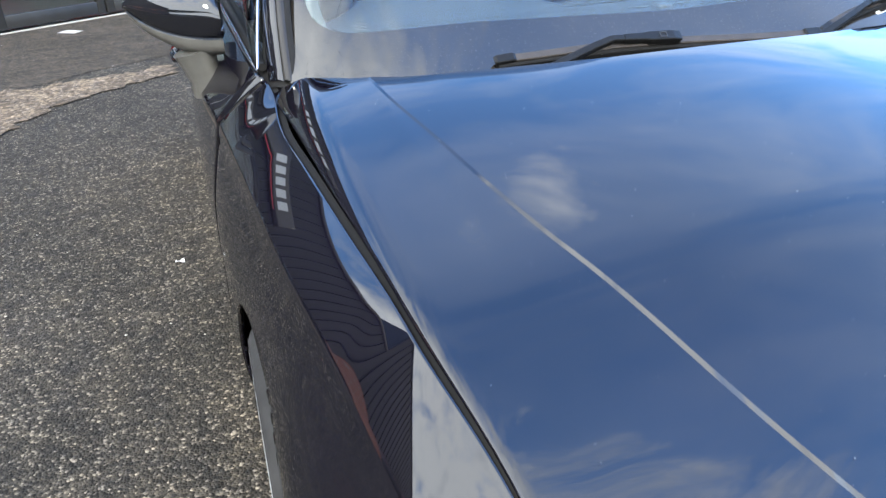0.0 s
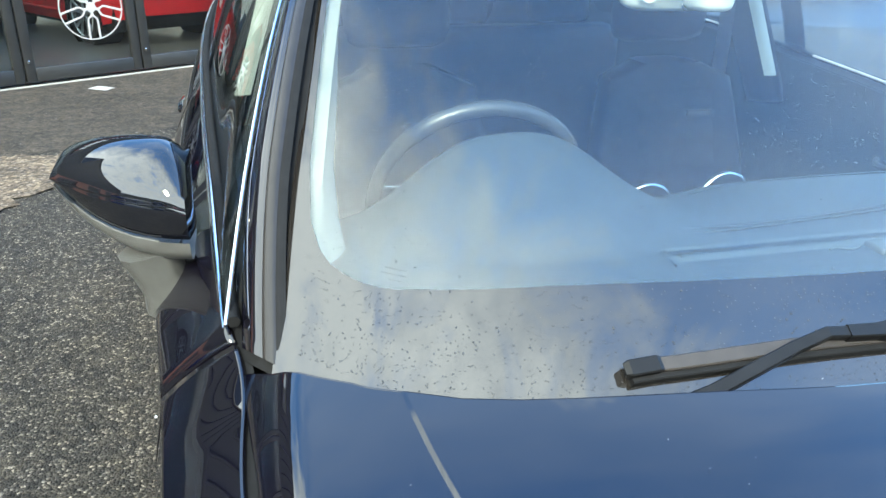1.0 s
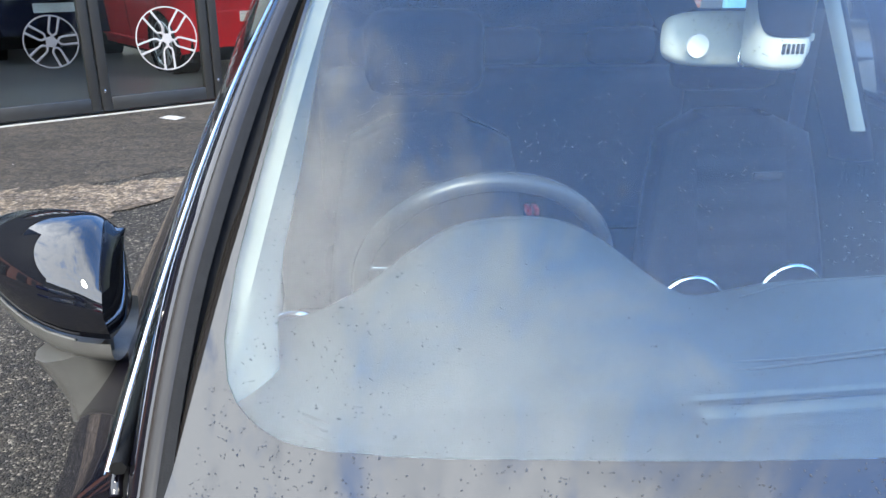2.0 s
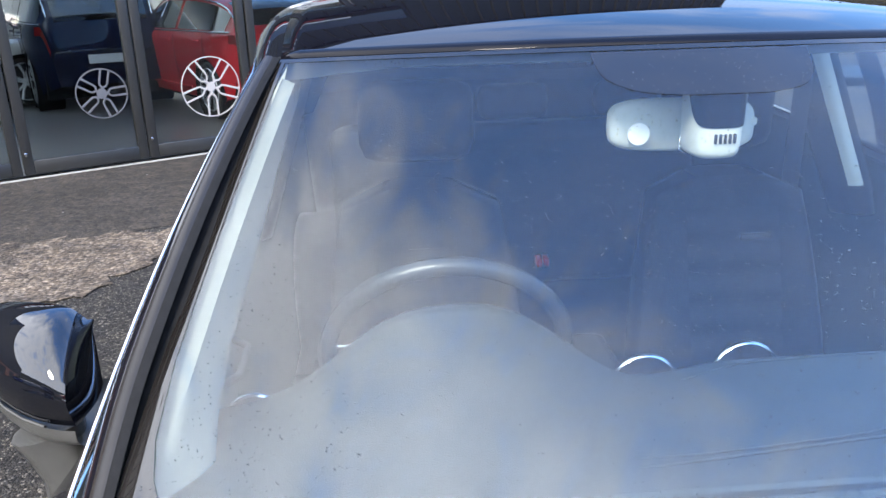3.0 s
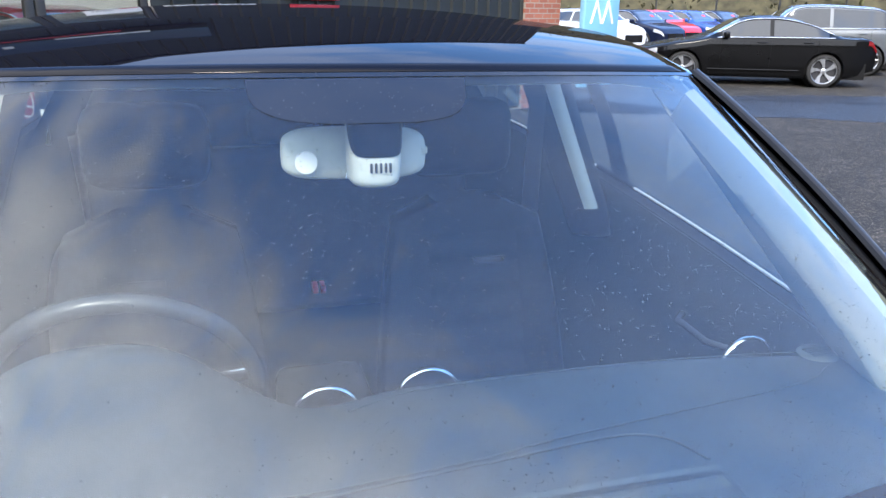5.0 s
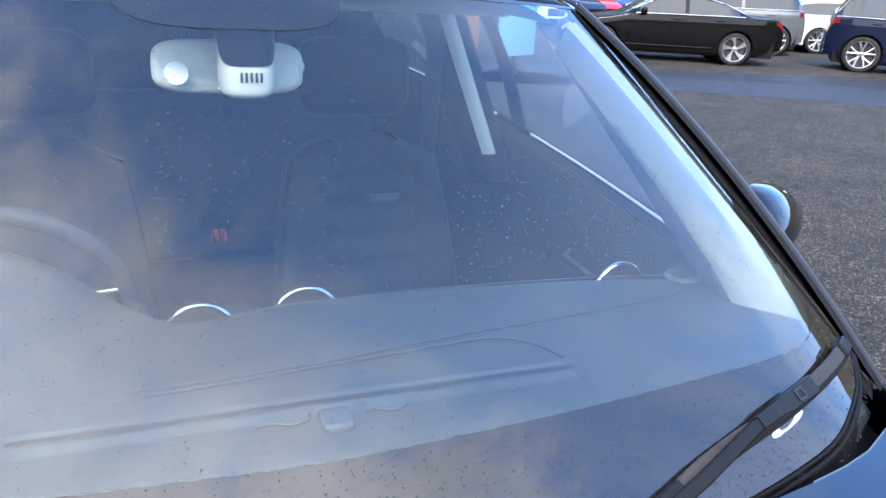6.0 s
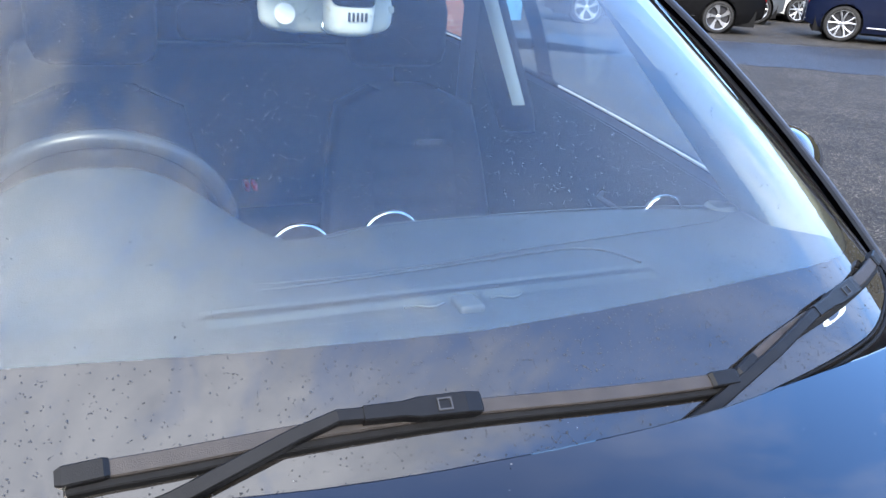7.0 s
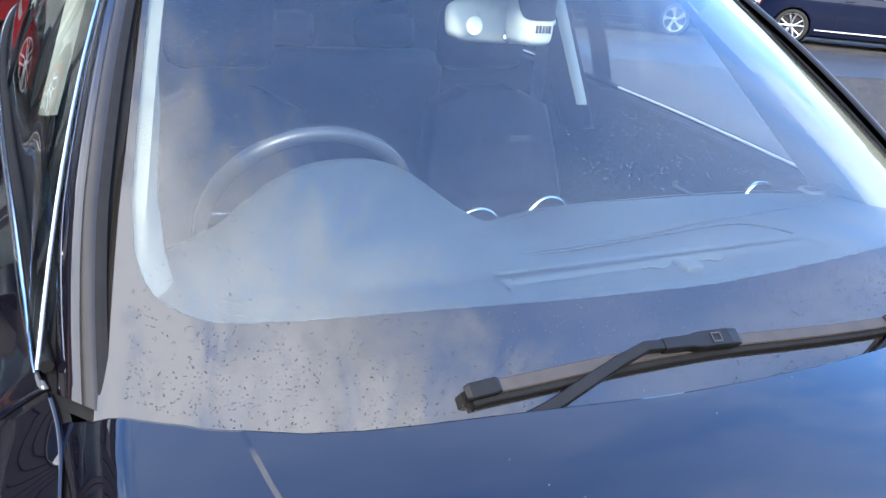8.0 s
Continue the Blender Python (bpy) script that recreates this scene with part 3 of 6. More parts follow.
def build_body():
    # bonnet with its two creases

    def row(y_t):
        pts = []
        for i in range(-36, 37):
            a = abs(i)
            yf = -0.94 + 0.10 * (a / 24 if a < 14 else 0.583 + 0.417 * (a - 14) / 22) ** 2.2

            def at(xx):
                y = lerp(hood_rear(xx), yf, y_t)
                return y

            # columns: 0..12 inside the crease, 13..14 the crease facet, 15..36 outside
            y0 = at(0.58)
            xc = crease_x(y0) if y0 < 0.15 else 0.611
            xg = gap_x(min(y0, 0.3)) - 0.003
            if a <= 12:
                x = (xc - 0.0045) * a / 12
            elif a <= 14:
                x = xc - 0.0045 + 0.0045 * (a - 12) / 2
            else:
                x = lerp(xc, xg, (a - 14) / 20 * 0.985 if a <= 34 else (0.994 if a == 35 else 1.0))
            y = at(min(x, 0.757))
            fade = max(0.0, min(1.0, (0.165 - y) / 0.07))
            lift = (0.0019 + 0.0013 * max(0.0, min(1.0, (-0.10 - y) / 0.4))) * fade * (1.0 if a <= 12 else (1 - (a - 12) / 2 if a <= 14 else 0.0))
            z = hood_z(x, y) + lift
            if y_t == 0:
                z -= 0.0006
            if y_t > 0.93:
                z -= 0.05 * ((y_t - 0.93) / 0.07) ** 2
            if a >= 35:
                z -= 0.0006 if a == 35 else 0.003
            pts.append((x if i >= 0 else -x, y, z))
        return pts

    bm = bmesh.new()
    ts = [0, 0.002, 0.02] + [0.04 + 0.96 * j / 36 for j in range(37)]
    rows = [[bm.verts.new(p) for p in row(t)] for t in ts]
    for a, b in zip(rows, rows[1:]):
        for i in range(len(a) - 1):
            bm.faces.new((a[i], a[i + 1], b[i + 1], b[i]))
    for a, b in zip(rows, rows[1:]):
        for i in (36 - 14, 36 - 12, 36 + 12, 36 + 14):
            e = bm.edges.get((a[i], b[i]))
            if e and (a[i].co.y < 0.16):
                e.smooth = False
    for a, b in zip(rows[1], rows[1][1:]):
        bm.edges.get((a, b)).smooth = False
    for a, b in zip(rows[0], rows[0][1:]):
        bm.edges.get((a, b)).smooth = False
    hood = part("bonnet", bm, M_PAINT, car)
    solid(hood, 0.012)
    # rounded lip of the bonnet's rear edge
    lip = [(x, hood_rear(abs(x)) - 0.0008, hood_z(x, hood_rear(abs(x))) - 0.0010) for x in (0.74 * (k / 60 - 1) for k in range(121))]
    part("rear_lip", tube(lip, 0.0013, 8), M_PAINT, hood)

    for s in (-1, 1):
        # front wing
        def wing(u, v):
            v = crease_row(v)
            w = v
            zz = flank(0.38, w).z
            yd = 0.312 + 0.065 * max(0.0, min(1.0, (1.0 - zz) / 0.16)) + 0.03 * max(0.0, min(1.0, (0.84 - zz) / 0.4))
            y = lerp(-0.97, yd - 0.003, u)
            p = flank(y, w)
            return p

        bm = mirrored(arch_cut(grid(wing, 110, 80), AXLE_F), s)
        solid(part("front_wing", bm, M_PAINT, car), 0.01)
        # doors
        for name, ya, yb in (("front_door", 0.0, 1.50), ("rear_door", 1.508, 2.32)):
            def panel(u, v):
                v = crease_row(v)
                zz = flank(0.38, v).z
                y0 = ya
                if ya == 0.0:
                    y0 = 0.316 + 0.065 * max(0.0, min(1.0, (1.0 - zz) / 0.16)) + 0.03 * max(0.0, min(1.0, (0.84 - zz) / 0.4))
                y1 = yb
                if yb > 2:
                    y1 = min(yb, AXLE_R - math.sqrt(max(0.0, 0.385**2 - (zz - 0.335) ** 2))) if abs(zz - 0.335) < 0.385 else yb
                return flank(lerp(y0, y1, u), v)

            bm = mirrored(grid(panel, 30, 40), s)
            d = part(name, bm, M_PAINT, car)
            solid(d, 0.01)
            yh = yb - 0.16
            p = flank(yh, 0.42)
            bm = tube([(p.x + 0.004, yh - 0.10, p.z), (p.x - 0.03, yh - 0.085, p.z), (p.x - 0.036, yh, p.z + 0.002), (p.x - 0.03, yh + 0.085, p.z), (p.x + 0.004, yh + 0.10, p.z)], 0.014, 8, 0.7)
            part("door_handle", mirrored(bm, s), M_PAINT, d)
        bm = mirrored(arch_cut(grid(lambda u, v: flank(lerp(2.325, 3.26, u), crease_row(v)), 50, 40), AXLE_R), s)
        solid(part("rear_quarter", bm, M_PAINT, car), 0.01)
        # dark inner skin behind the panel gaps
        bm = mirrored(arch_cut(arch_cut(grid(lambda u, v: flank(lerp(-0.95, 3.25, u), 0.012 + v * 0.98, -0.016), 200, 60), AXLE_F, 0.40), AXLE_R, 0.40), s)
        part("inner_skin", bm, M_RUBBER, car)
        for ax in (AXLE_F, AXLE_R):
            bm = lathe([(0.374, -0.84 if ax < 1 else -0.90), (0.377, -0.6), (0.36, -0.55), (0.02, -0.55)], 40, "x", (0, ax, 0.335))
            part("wheel_arch_liner", mirrored(bm, s), M_RUBBER, car)

    # nose, tail, sills and floor
    def nose(u, v):
        a = (u - 0.5) * 2
        x = 0.73 * math.copysign(abs(a) ** 0.8, a)
        fall = abs(a) ** 2.4
        y = -0.948 + 0.11 * fall - 0.045 * math.sin(3.14 * v)
        return (x * (1.0 - 0.06 * (1 - v)), y, lerp(0.22, hood_z(x, -0.948 + 0.11 * fall) - 0.052, v))

    b = part("front_bumper", grid(nose, 30, 12), M_PAINT, car)
    part("grille", grid(lambda u, v: Vector(nose(0.3 + 0.4 * u, 0.25 + 0.6 * v)) + Vector((0, -0.012, 0)), 12, 8), M_GLOSS, b, "gloss black grille")

    def tail(u, v):
        a = (u - 0.5) * 2
        x = 0.83 * math.copysign(abs(a) ** 0.7, a)
        return (x, 3.38 - 0.17 * abs(a) ** 3 - 0.08 * v * v + 0.03 * math.sin(3.1 * v), lerp(0.25, 1.12, v))

    part("tail_panel", grid(tail, 24, 10), M_PAINT, car)
    part("underbody", a_box(-0.83, 0.83, -0.8, 3.1, 0.16, 0.24, 0.02), M_RUBBER, car)
    part("firewall", a_box(-0.70, 0.70, 0.16, 0.20, 0.24, 0.955, 0.01), M_RUBBER, car)

    # roof: painted front, dark glass behind a seam
    def roof(y0, y1, lift):
        def f(u, v):
            a = 2 * u - 1
            yc = lerp(y0, y1, v)
            bend = (0.16 * a * a) if y0 < 0.8 else 0.05 * a * a
            y = yc + bend * (1 - v) + (0.05 * a * a * v if y0 < 0.8 else 0)
            hw = 0.578 + 0.02 * min(1.0, max(0.0, (y - 0.86) / 0.4))
            hw -= 0.05 * max(0.0, (y - 2.4) / 0.8)
            x = hw * a
            top = roof_z(y)
            edge = rail_z(max(y, 0.86)) + 0.024
            z = lerp(top, min(edge, top), abs(a) ** 2.6) + lift
            if y0 < 0.71 and v < 0.45:
                k = v / 0.45
                z = lerp(1.4495 - 0.018 * a * a + roof_z(yc) - roof_z(y0), z, k * k * (3 - 2 * k))
            return (x, y, z)
        return f

    r = part("roof_panel", grid(roof(0.708, 2.92, 0.002), 40, 60), M_ROOF, car)
    solid(r, 0.004)
    part("roof_lining", grid(lambda u, v: Vector(roof(0.74, 2.75, -0.035)(u, v)), 24, 16), M_TRIM, car, "pale grey roof lining")
    # header seal between roof and windscreen
    part("header_seal", grid(lambda u, v: screen(2 * u - 1, 0.9985 + 0.006 * v, -0.002), 40, 2), M_RUBBER, car)
    # tailgate skin round the rear window
    def gate(u, v):
        a = 2 * u - 1
        hw = lerp(0.60, 0.80, v)
        return (hw * a, lerp(2.90, 3.30, v) - 0.12 * a * a - 0.02, lerp(1.475, 1.10, v) - 0.035 * a * a)

    part("tailgate", grid(gate, 20, 10), M_PAINT, car)
    # rear window
    part("rear_window", grid(lambda u, v: (lerp(-0.56, 0.56, u) * (1 + 0.3 * v), lerp(2.945, 3.18, v) - 0.10 * (2 * u - 1) ** 2, lerp(1.462, 1.235, v) - 0.03 * (2 * u - 1) ** 2), 16, 8), M_PRIVACY, car).visible_shadow = False

    for s in (-1, 1):
        # A-pillar strips, from the glass outwards; the driver's one stands a little inwards at its foot
        def foot_in(v):
            return Vector((0.015 * max(0.0, 1.0 - (v + 0.045) / 0.35) ** 1.5 if s < 0 else 0.0, 0.0, 0.0))

        for name, k0, k1, out, mat in (("windscreen_seal", -0.03, 0.10, 0.004, M_RUBBER), ("pillar_moulding", 0.06, 0.31, 0.005, M_SATIN), ("pillar_groove", 0.29, 0.37, -0.004, M_RUBBER), ("pillar_panel", 0.35, 0.95, 0.002, M_PAINT)):
            def strip(u, v):
                k = lerp(k0, k1, v)
                edge = 0.004 if name in ("pillar_moulding", "pillar_panel") and v in (0, 1) else 0.0
                return pillar(lerp(-0.045, 1.0, u), k, out + 0.002 * math.sin(3.14159 * v) - edge) + foot_in(lerp(-0.045, 1.0, u))

            part(name, mirrored(grid(strip, 40, 6), s), mat, car)
        part("pillar_core", mirrored(grid(lambda u, v: pillar(lerp(-0.05, 1.03, u), lerp(-0.06, 0.97, v), -0.010 - 0.004 * math.sin(3.14159 * v)), 30, 6), s), M_RUBBER, car)
        # roof rail panel from the pillar to the tail
        def rail(u, v):
            y = lerp(0.87, 3.0, u)
            a = Vector((0.578 + 0.02 * min(1.0, max(0.0, (y - 0.86) / 0.4)) - 0.05 * max(0.0, (y - 2.4) / 0.8), y, min(rail_z(max(y, 0.86)) + 0.024, roof_z(y)) + 0.002))
            b = Vector((rail_x(y) + 0.004, y, rail_z(y) + 0.004))
            p = a.lerp(b, v) + Vector((0.6, 0, 0.8)) * (0.010 * math.sin(3.14159 * v))
            return (-p.x, p.y, p.z)

        part("roof_rail_panel", mirrored(grid(rail, 40, 6), s), M_PAINT, car)
        # chrome round the side windows
        def edge_low(y):
            return Vector((-(belt_x(y) + 0.006), y, belt_z(y) + 0.004))

        def edge_high(y):
            p = side_top(y)
            return Vector((-(p.x + 0.004), p.y, p.z))

        ys = [0.325 + (3.0 - 0.325) * i / 50 for i in range(51)]
        bm = tube([edge_low(y) for y in ys], [min(0.0065, 0.0015 + 0.03 * (y - 0.325)) for y in ys], 8, 0.8)
        part("window_trim", mirrored(bm, s), M_CHROME, car, "bright chrome strip below the side windows")
        bm = tube([edge_high(y) for y in ys], 0.0032, 8, 1.0)
        part("window_trim", mirrored(bm, s), M_CHROME, car, "bright chrome strip over the side windows")
        bm = tube([edge_low(y) + Vector((0.012, 0, 0.006)) for y in ys], 0.008, 6)
        part("window_seal", mirrored(bm, s), M_RUBBER, car)

        def pane(y0, y1):
            def f(u, v):
                y = lerp(y0, y1, u)
                a, b = Vector((belt_x(y) - 0.004, y, belt_z(y))), side_top(y)
                p = a.lerp(b, v) + Vector((0.02 * math.sin(3.14159 * v), 0, 0))
                return (-p.x + 0.004, p.y, p.z)
            return f

        for y0, y1, mat in ((0.36, 1.47, M_SIDEGLASS), (1.56, 2.95, M_SIDEGLASS)):
            w = part("side_window", mirrored(grid(pane(y0, y1), 20, 10), s), mat, car)
            w.visible_shadow = False
        part("b_pillar", mirrored(grid(lambda u, v: Vector(pane(1.465, 1.565)(u, v)) + Vector((-0.004, 0, 0)), 4, 10), s), M_GLOSS, car, "gloss black door pillar")
        part("quarter_panel", mirrored(grid(lambda u, v: Vector(pane(2.95, 3.2)(u, v)) + Vector((-0.004, 0, 0)), 6, 8), s), M_PAINT, car)


build_body()


def wheel(parent, x, y, r, s, width=0.235, spokes=5, rim_ratio=0.76, rim_mat=None, dark=None, broad=False):
    """A road wheel with tyre and a rim of paired spokes; s: the side it faces along x."""
    rim_mat, dark = rim_mat or M_ALLOY, dark or M_ALLOYDARK
    w = width
    rr = r * rim_ratio
    xo = x + s * w / 2
    prof = [(rr, x - s * w / 2), (r - 0.02, x - s * w / 2), (r, x - s * (w / 2 - 0.03)), (r, x + s * (w / 2 - 0.03)), (r - 0.012, x + s * (w / 2 - 0.008)), (rr + 0.3 * (r - rr), xo), (rr, xo - s * 0.012)]
    wh = part("wheel", lathe(prof, 40, "x", (0, y, r)), M_TYRE, parent)
    bm = lathe([(rr + 0.002, xo - s * 0.010), (rr - 0.006, xo - s * 0.002), (rr - 0.018, xo - s * 0.012), (rr - 0.03, xo - s * 0.06), (0.06, xo - s * 0.075), (0.0, xo - s * 0.075)], 40, "x", (0, y, r))
    part("rim_barrel", bm, dark, wh)
    bm = lathe([(rr + 0.003, xo - s * 0.008), (rr - 0.004, xo + s * 0.001), (rr - 0.016, xo - s * 0.010)], 40, "x", (0, y, r))
    part("rim_lip", bm, rim_mat, wh)
    for i in range(spokes):
        if broad:
            # broad blade spokes, swept to one side, with a dark inner face
            a = 6.283185 * i / spokes + 1.5708
            bm = bmesh.new()
            f0, f1 = [], []
            for rad, ang in ((0.04, -0.45), (rr * 0.55, -0.10), (rr * 0.985, 0.02), (rr * 0.985, 0.50), (rr * 0.78, 0.40), (rr * 0.5, 0.28), (0.04, 0.45)):
                c, t = y + rad * math.cos(a + ang), r + rad * math.sin(a + ang)
                f0.append(bm.verts.new((xo - s * lerp(0.030, 0.010, rad / rr), c, t)))
                f1.append(bm.verts.new((xo - s * 0.055, c, t)))
            bm.faces.new(f0)
            for q in range(7):
                bm.faces.new((f0[q], f0[(q + 1) % 7], f1[(q + 1) % 7], f1[q]))
            part("spoke", bm, rim_mat, wh, smooth=False)
            continue
        bm = bmesh.new()
        for da in (-0.22, 0.22):
            a = 6.283185 * i / spokes + 1.5708
            def pt(rad, ang, depth):
                return Vector((xo - s * depth, y + rad * math.cos(ang), r + rad * math.sin(ang)))
            pts = [pt(0.045, a + da * 0.6, 0.030), pt(rr * 0.5, a + da * 0.75, 0.024), pt(rr * 0.985, a + da * 1.2, 0.012)]
            tube(pts, [0.020, 0.017, 0.021], 6, 0.6, (1, 0, 0), bm)
        part("spoke", bm, rim_mat, wh)
    part("hub_cap", lathe([(0.058, xo - s * 0.05), (0.056, xo - s * 0.022), (0.03, xo - s * 0.016), (0, xo - s * 0.015)], 20, "x", (0, y, r)), rim_mat, wh)
    return wh


def build_wheels():
    for s in (-1, 1):
        for ax, xx in ((AXLE_F, 0.758), (AXLE_R, 0.785)):
            wheel(car, s * xx, ax, WHEEL_R, s, 0.235, 5, 0.88)


foot_v = curve((-1.0, -0.055), (0, -0.05), (0.25, -0.015), (0.36, 0.015), (0.43, 0.033), (0.54, 0.039), (0.65, 0.0385), (0.77, 0.032), (0.86, 0.033), (0.93, 0.031), (1.0, 0.040))


def build_screen():
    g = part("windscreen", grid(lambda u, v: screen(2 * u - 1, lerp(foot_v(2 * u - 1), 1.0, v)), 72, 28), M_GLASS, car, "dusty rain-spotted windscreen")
    g.visible_shadow = False
    low = curve((0, 0.191), (0.3, 0.196), (0.5, 0.193), (0.63, 0.183), (0.77, 0.161), (0.86, 0.1435), (0.90, 0.145), (0.936, 0.161), (0.955, 0.187), (0.966, 0.221), (0.974, 0.268), (0.980, 0.40))

    # printed border on the inside of the glass
    def foot(u, v):
        s = 2 * u - 1
        a = abs(s)
        return screen(s, lerp(foot_v(s), low(min(a, 0.980)), v), 0.0008)

    part("printed_border", grid(foot, 120, 8), M_FRIT, g, "black printed border of the glass")
    for s in (-1, 1):
        def edge(u, v):
            k = lerp(0.974 + 0.010 * u, 1.0, v)
            return screen(s * k, lerp(0.10, 1.0, u), 0.0006)
        part("printed_border", grid(edge, 30, 3), M_FRIT, g, "black printed border of the glass")
    part("printed_border", grid(lambda u, v: screen(2 * u - 1, lerp(0.988, 1.0, v), 0.0008), 40, 3), M_FRIT, g, "black printed border of the glass")

    left = curve((0.876, -0.10), (0.882, -0.165), (0.894, -0.213), (0.92, -0.256), (0.965, -0.273), (1.0, -0.277))
    right = curve((0.876, 0.07), (0.882, 0.115), (0.894, 0.160), (0.925, 0.195), (0.965, 0.212), (1.0, 0.225))

    def block(u, v):
        vv = lerp(0.876, 0.99, v ** 1.5)
        return screen(lerp(left(vv), right(vv), u), vv - 0.006, 0.0006)

    part("sensor_panel", grid(block, 20, 16), M_FRIT, g, "black printed panel round the mirror foot")
    # maker's marks in the lower corner: plain bars
    for i, (a, b, vv) in enumerate(((-0.857, -0.825, 0.178), (-0.862, -0.826, 0.169), (-0.852, -0.824, 0.160))):
        part("printed_mark", grid(lambda u, v: screen(lerp(a, b, u), vv + 0.003 * v, -0.003), 6, 1), M_PLASTIC, g)
    # clear window in the printed border with a paper card behind it
    bm = bmesh.new()
    rim = []
    for k in range(40):
        a = 6.28318 * k / 40
        x = math.copysign(abs(math.cos(a)) ** 0.5, math.cos(a))
        z = math.copysign(abs(math.sin(a)) ** 0.5, math.sin(a))
        rim.append(bm.verts.new(screen(0.688 + 0.046 * x + 0.006 * z, 0.0900 + 0.0085 * z + 0.001 * x, 0.0012)))
    bm.faces.new(rim)
    part("paper_card", bm, M_CARD, g, "white paper card behind the glass")
    # trough at the foot of the glass
    def trough(u, v):
        s = 2 * u - 1
        x = 0.757 * s
        a = Vector((x, hood_rear(abs(x)) - 0.03, hood_z(x, 0.1) - 0.05))
        b = screen(s, foot_v(s) - 0.004, -0.010)
        c = a.lerp(b, v)
        c.z -= 0.026 * math.sin(3.14159 * v)
        return c
    part("scuttle_trough", grid(trough, 60, 6), M_SATIN, car, "satin black scuttle panel below the glass")

    # the seal along the foot of the glass: two thin ridges
    for dv, r in ((-0.004, 0.0022), (-0.013, 0.0028)):
        line = [screen(s, foot_v(s) + dv, 0.001) for s in (2 * k / 80 - 1 for k in range(81))]
        part("scuttle_seal", tube(line, r, 6), M_RUBBER, car)


def on_screen(x, y):
    """The point of the glass over the plan place (x, y)."""
    s, v = x / 0.70, 0.1
    for _ in range(12):
        p = screen(s, v)
        v += (y - p.y) * 1.2
        s += (x - p.x) * 1.35
    return s, v


def flat_bar(pts, ups, width, height, shift=0.0, bm=None):
    """A bar of oblong section along pts; its broad face looks along ups, shift moves it up the slope."""
    bm = bm or bmesh.new()
    rings = []
    for i, p in enumerate(pts):
        d = (pts[min(i + 1, len(pts) - 1)] - pts[max(i - 1, 0)]).normalized()
        up = ups[i]
        a = up.cross(d).normalized()
        n = d.cross(a).normalized()
        w = (width[i] if isinstance(width, (list, tuple)) else width) / 2
        c = p + a * shift
        b = min(0.0014, height * 0.3)
        sec = ((-w, -height), (-w, -b), (-w + b, 0), (w - b, 0), (w, -b), (w, -height))
        rings.append([bm.verts.new(c + a * x + n * z) for x, z in sec])
    for i in range(len(rings) - 1):
        for k in range(6):
            bm.faces.new((rings[i][k], rings[i][(k + 1) % 6], rings[i + 1][(k + 1) % 6], rings[i + 1][k]))
    bm.faces.new(rings[0])
    bm.faces.new(rings[-1][::-1])
    return bm


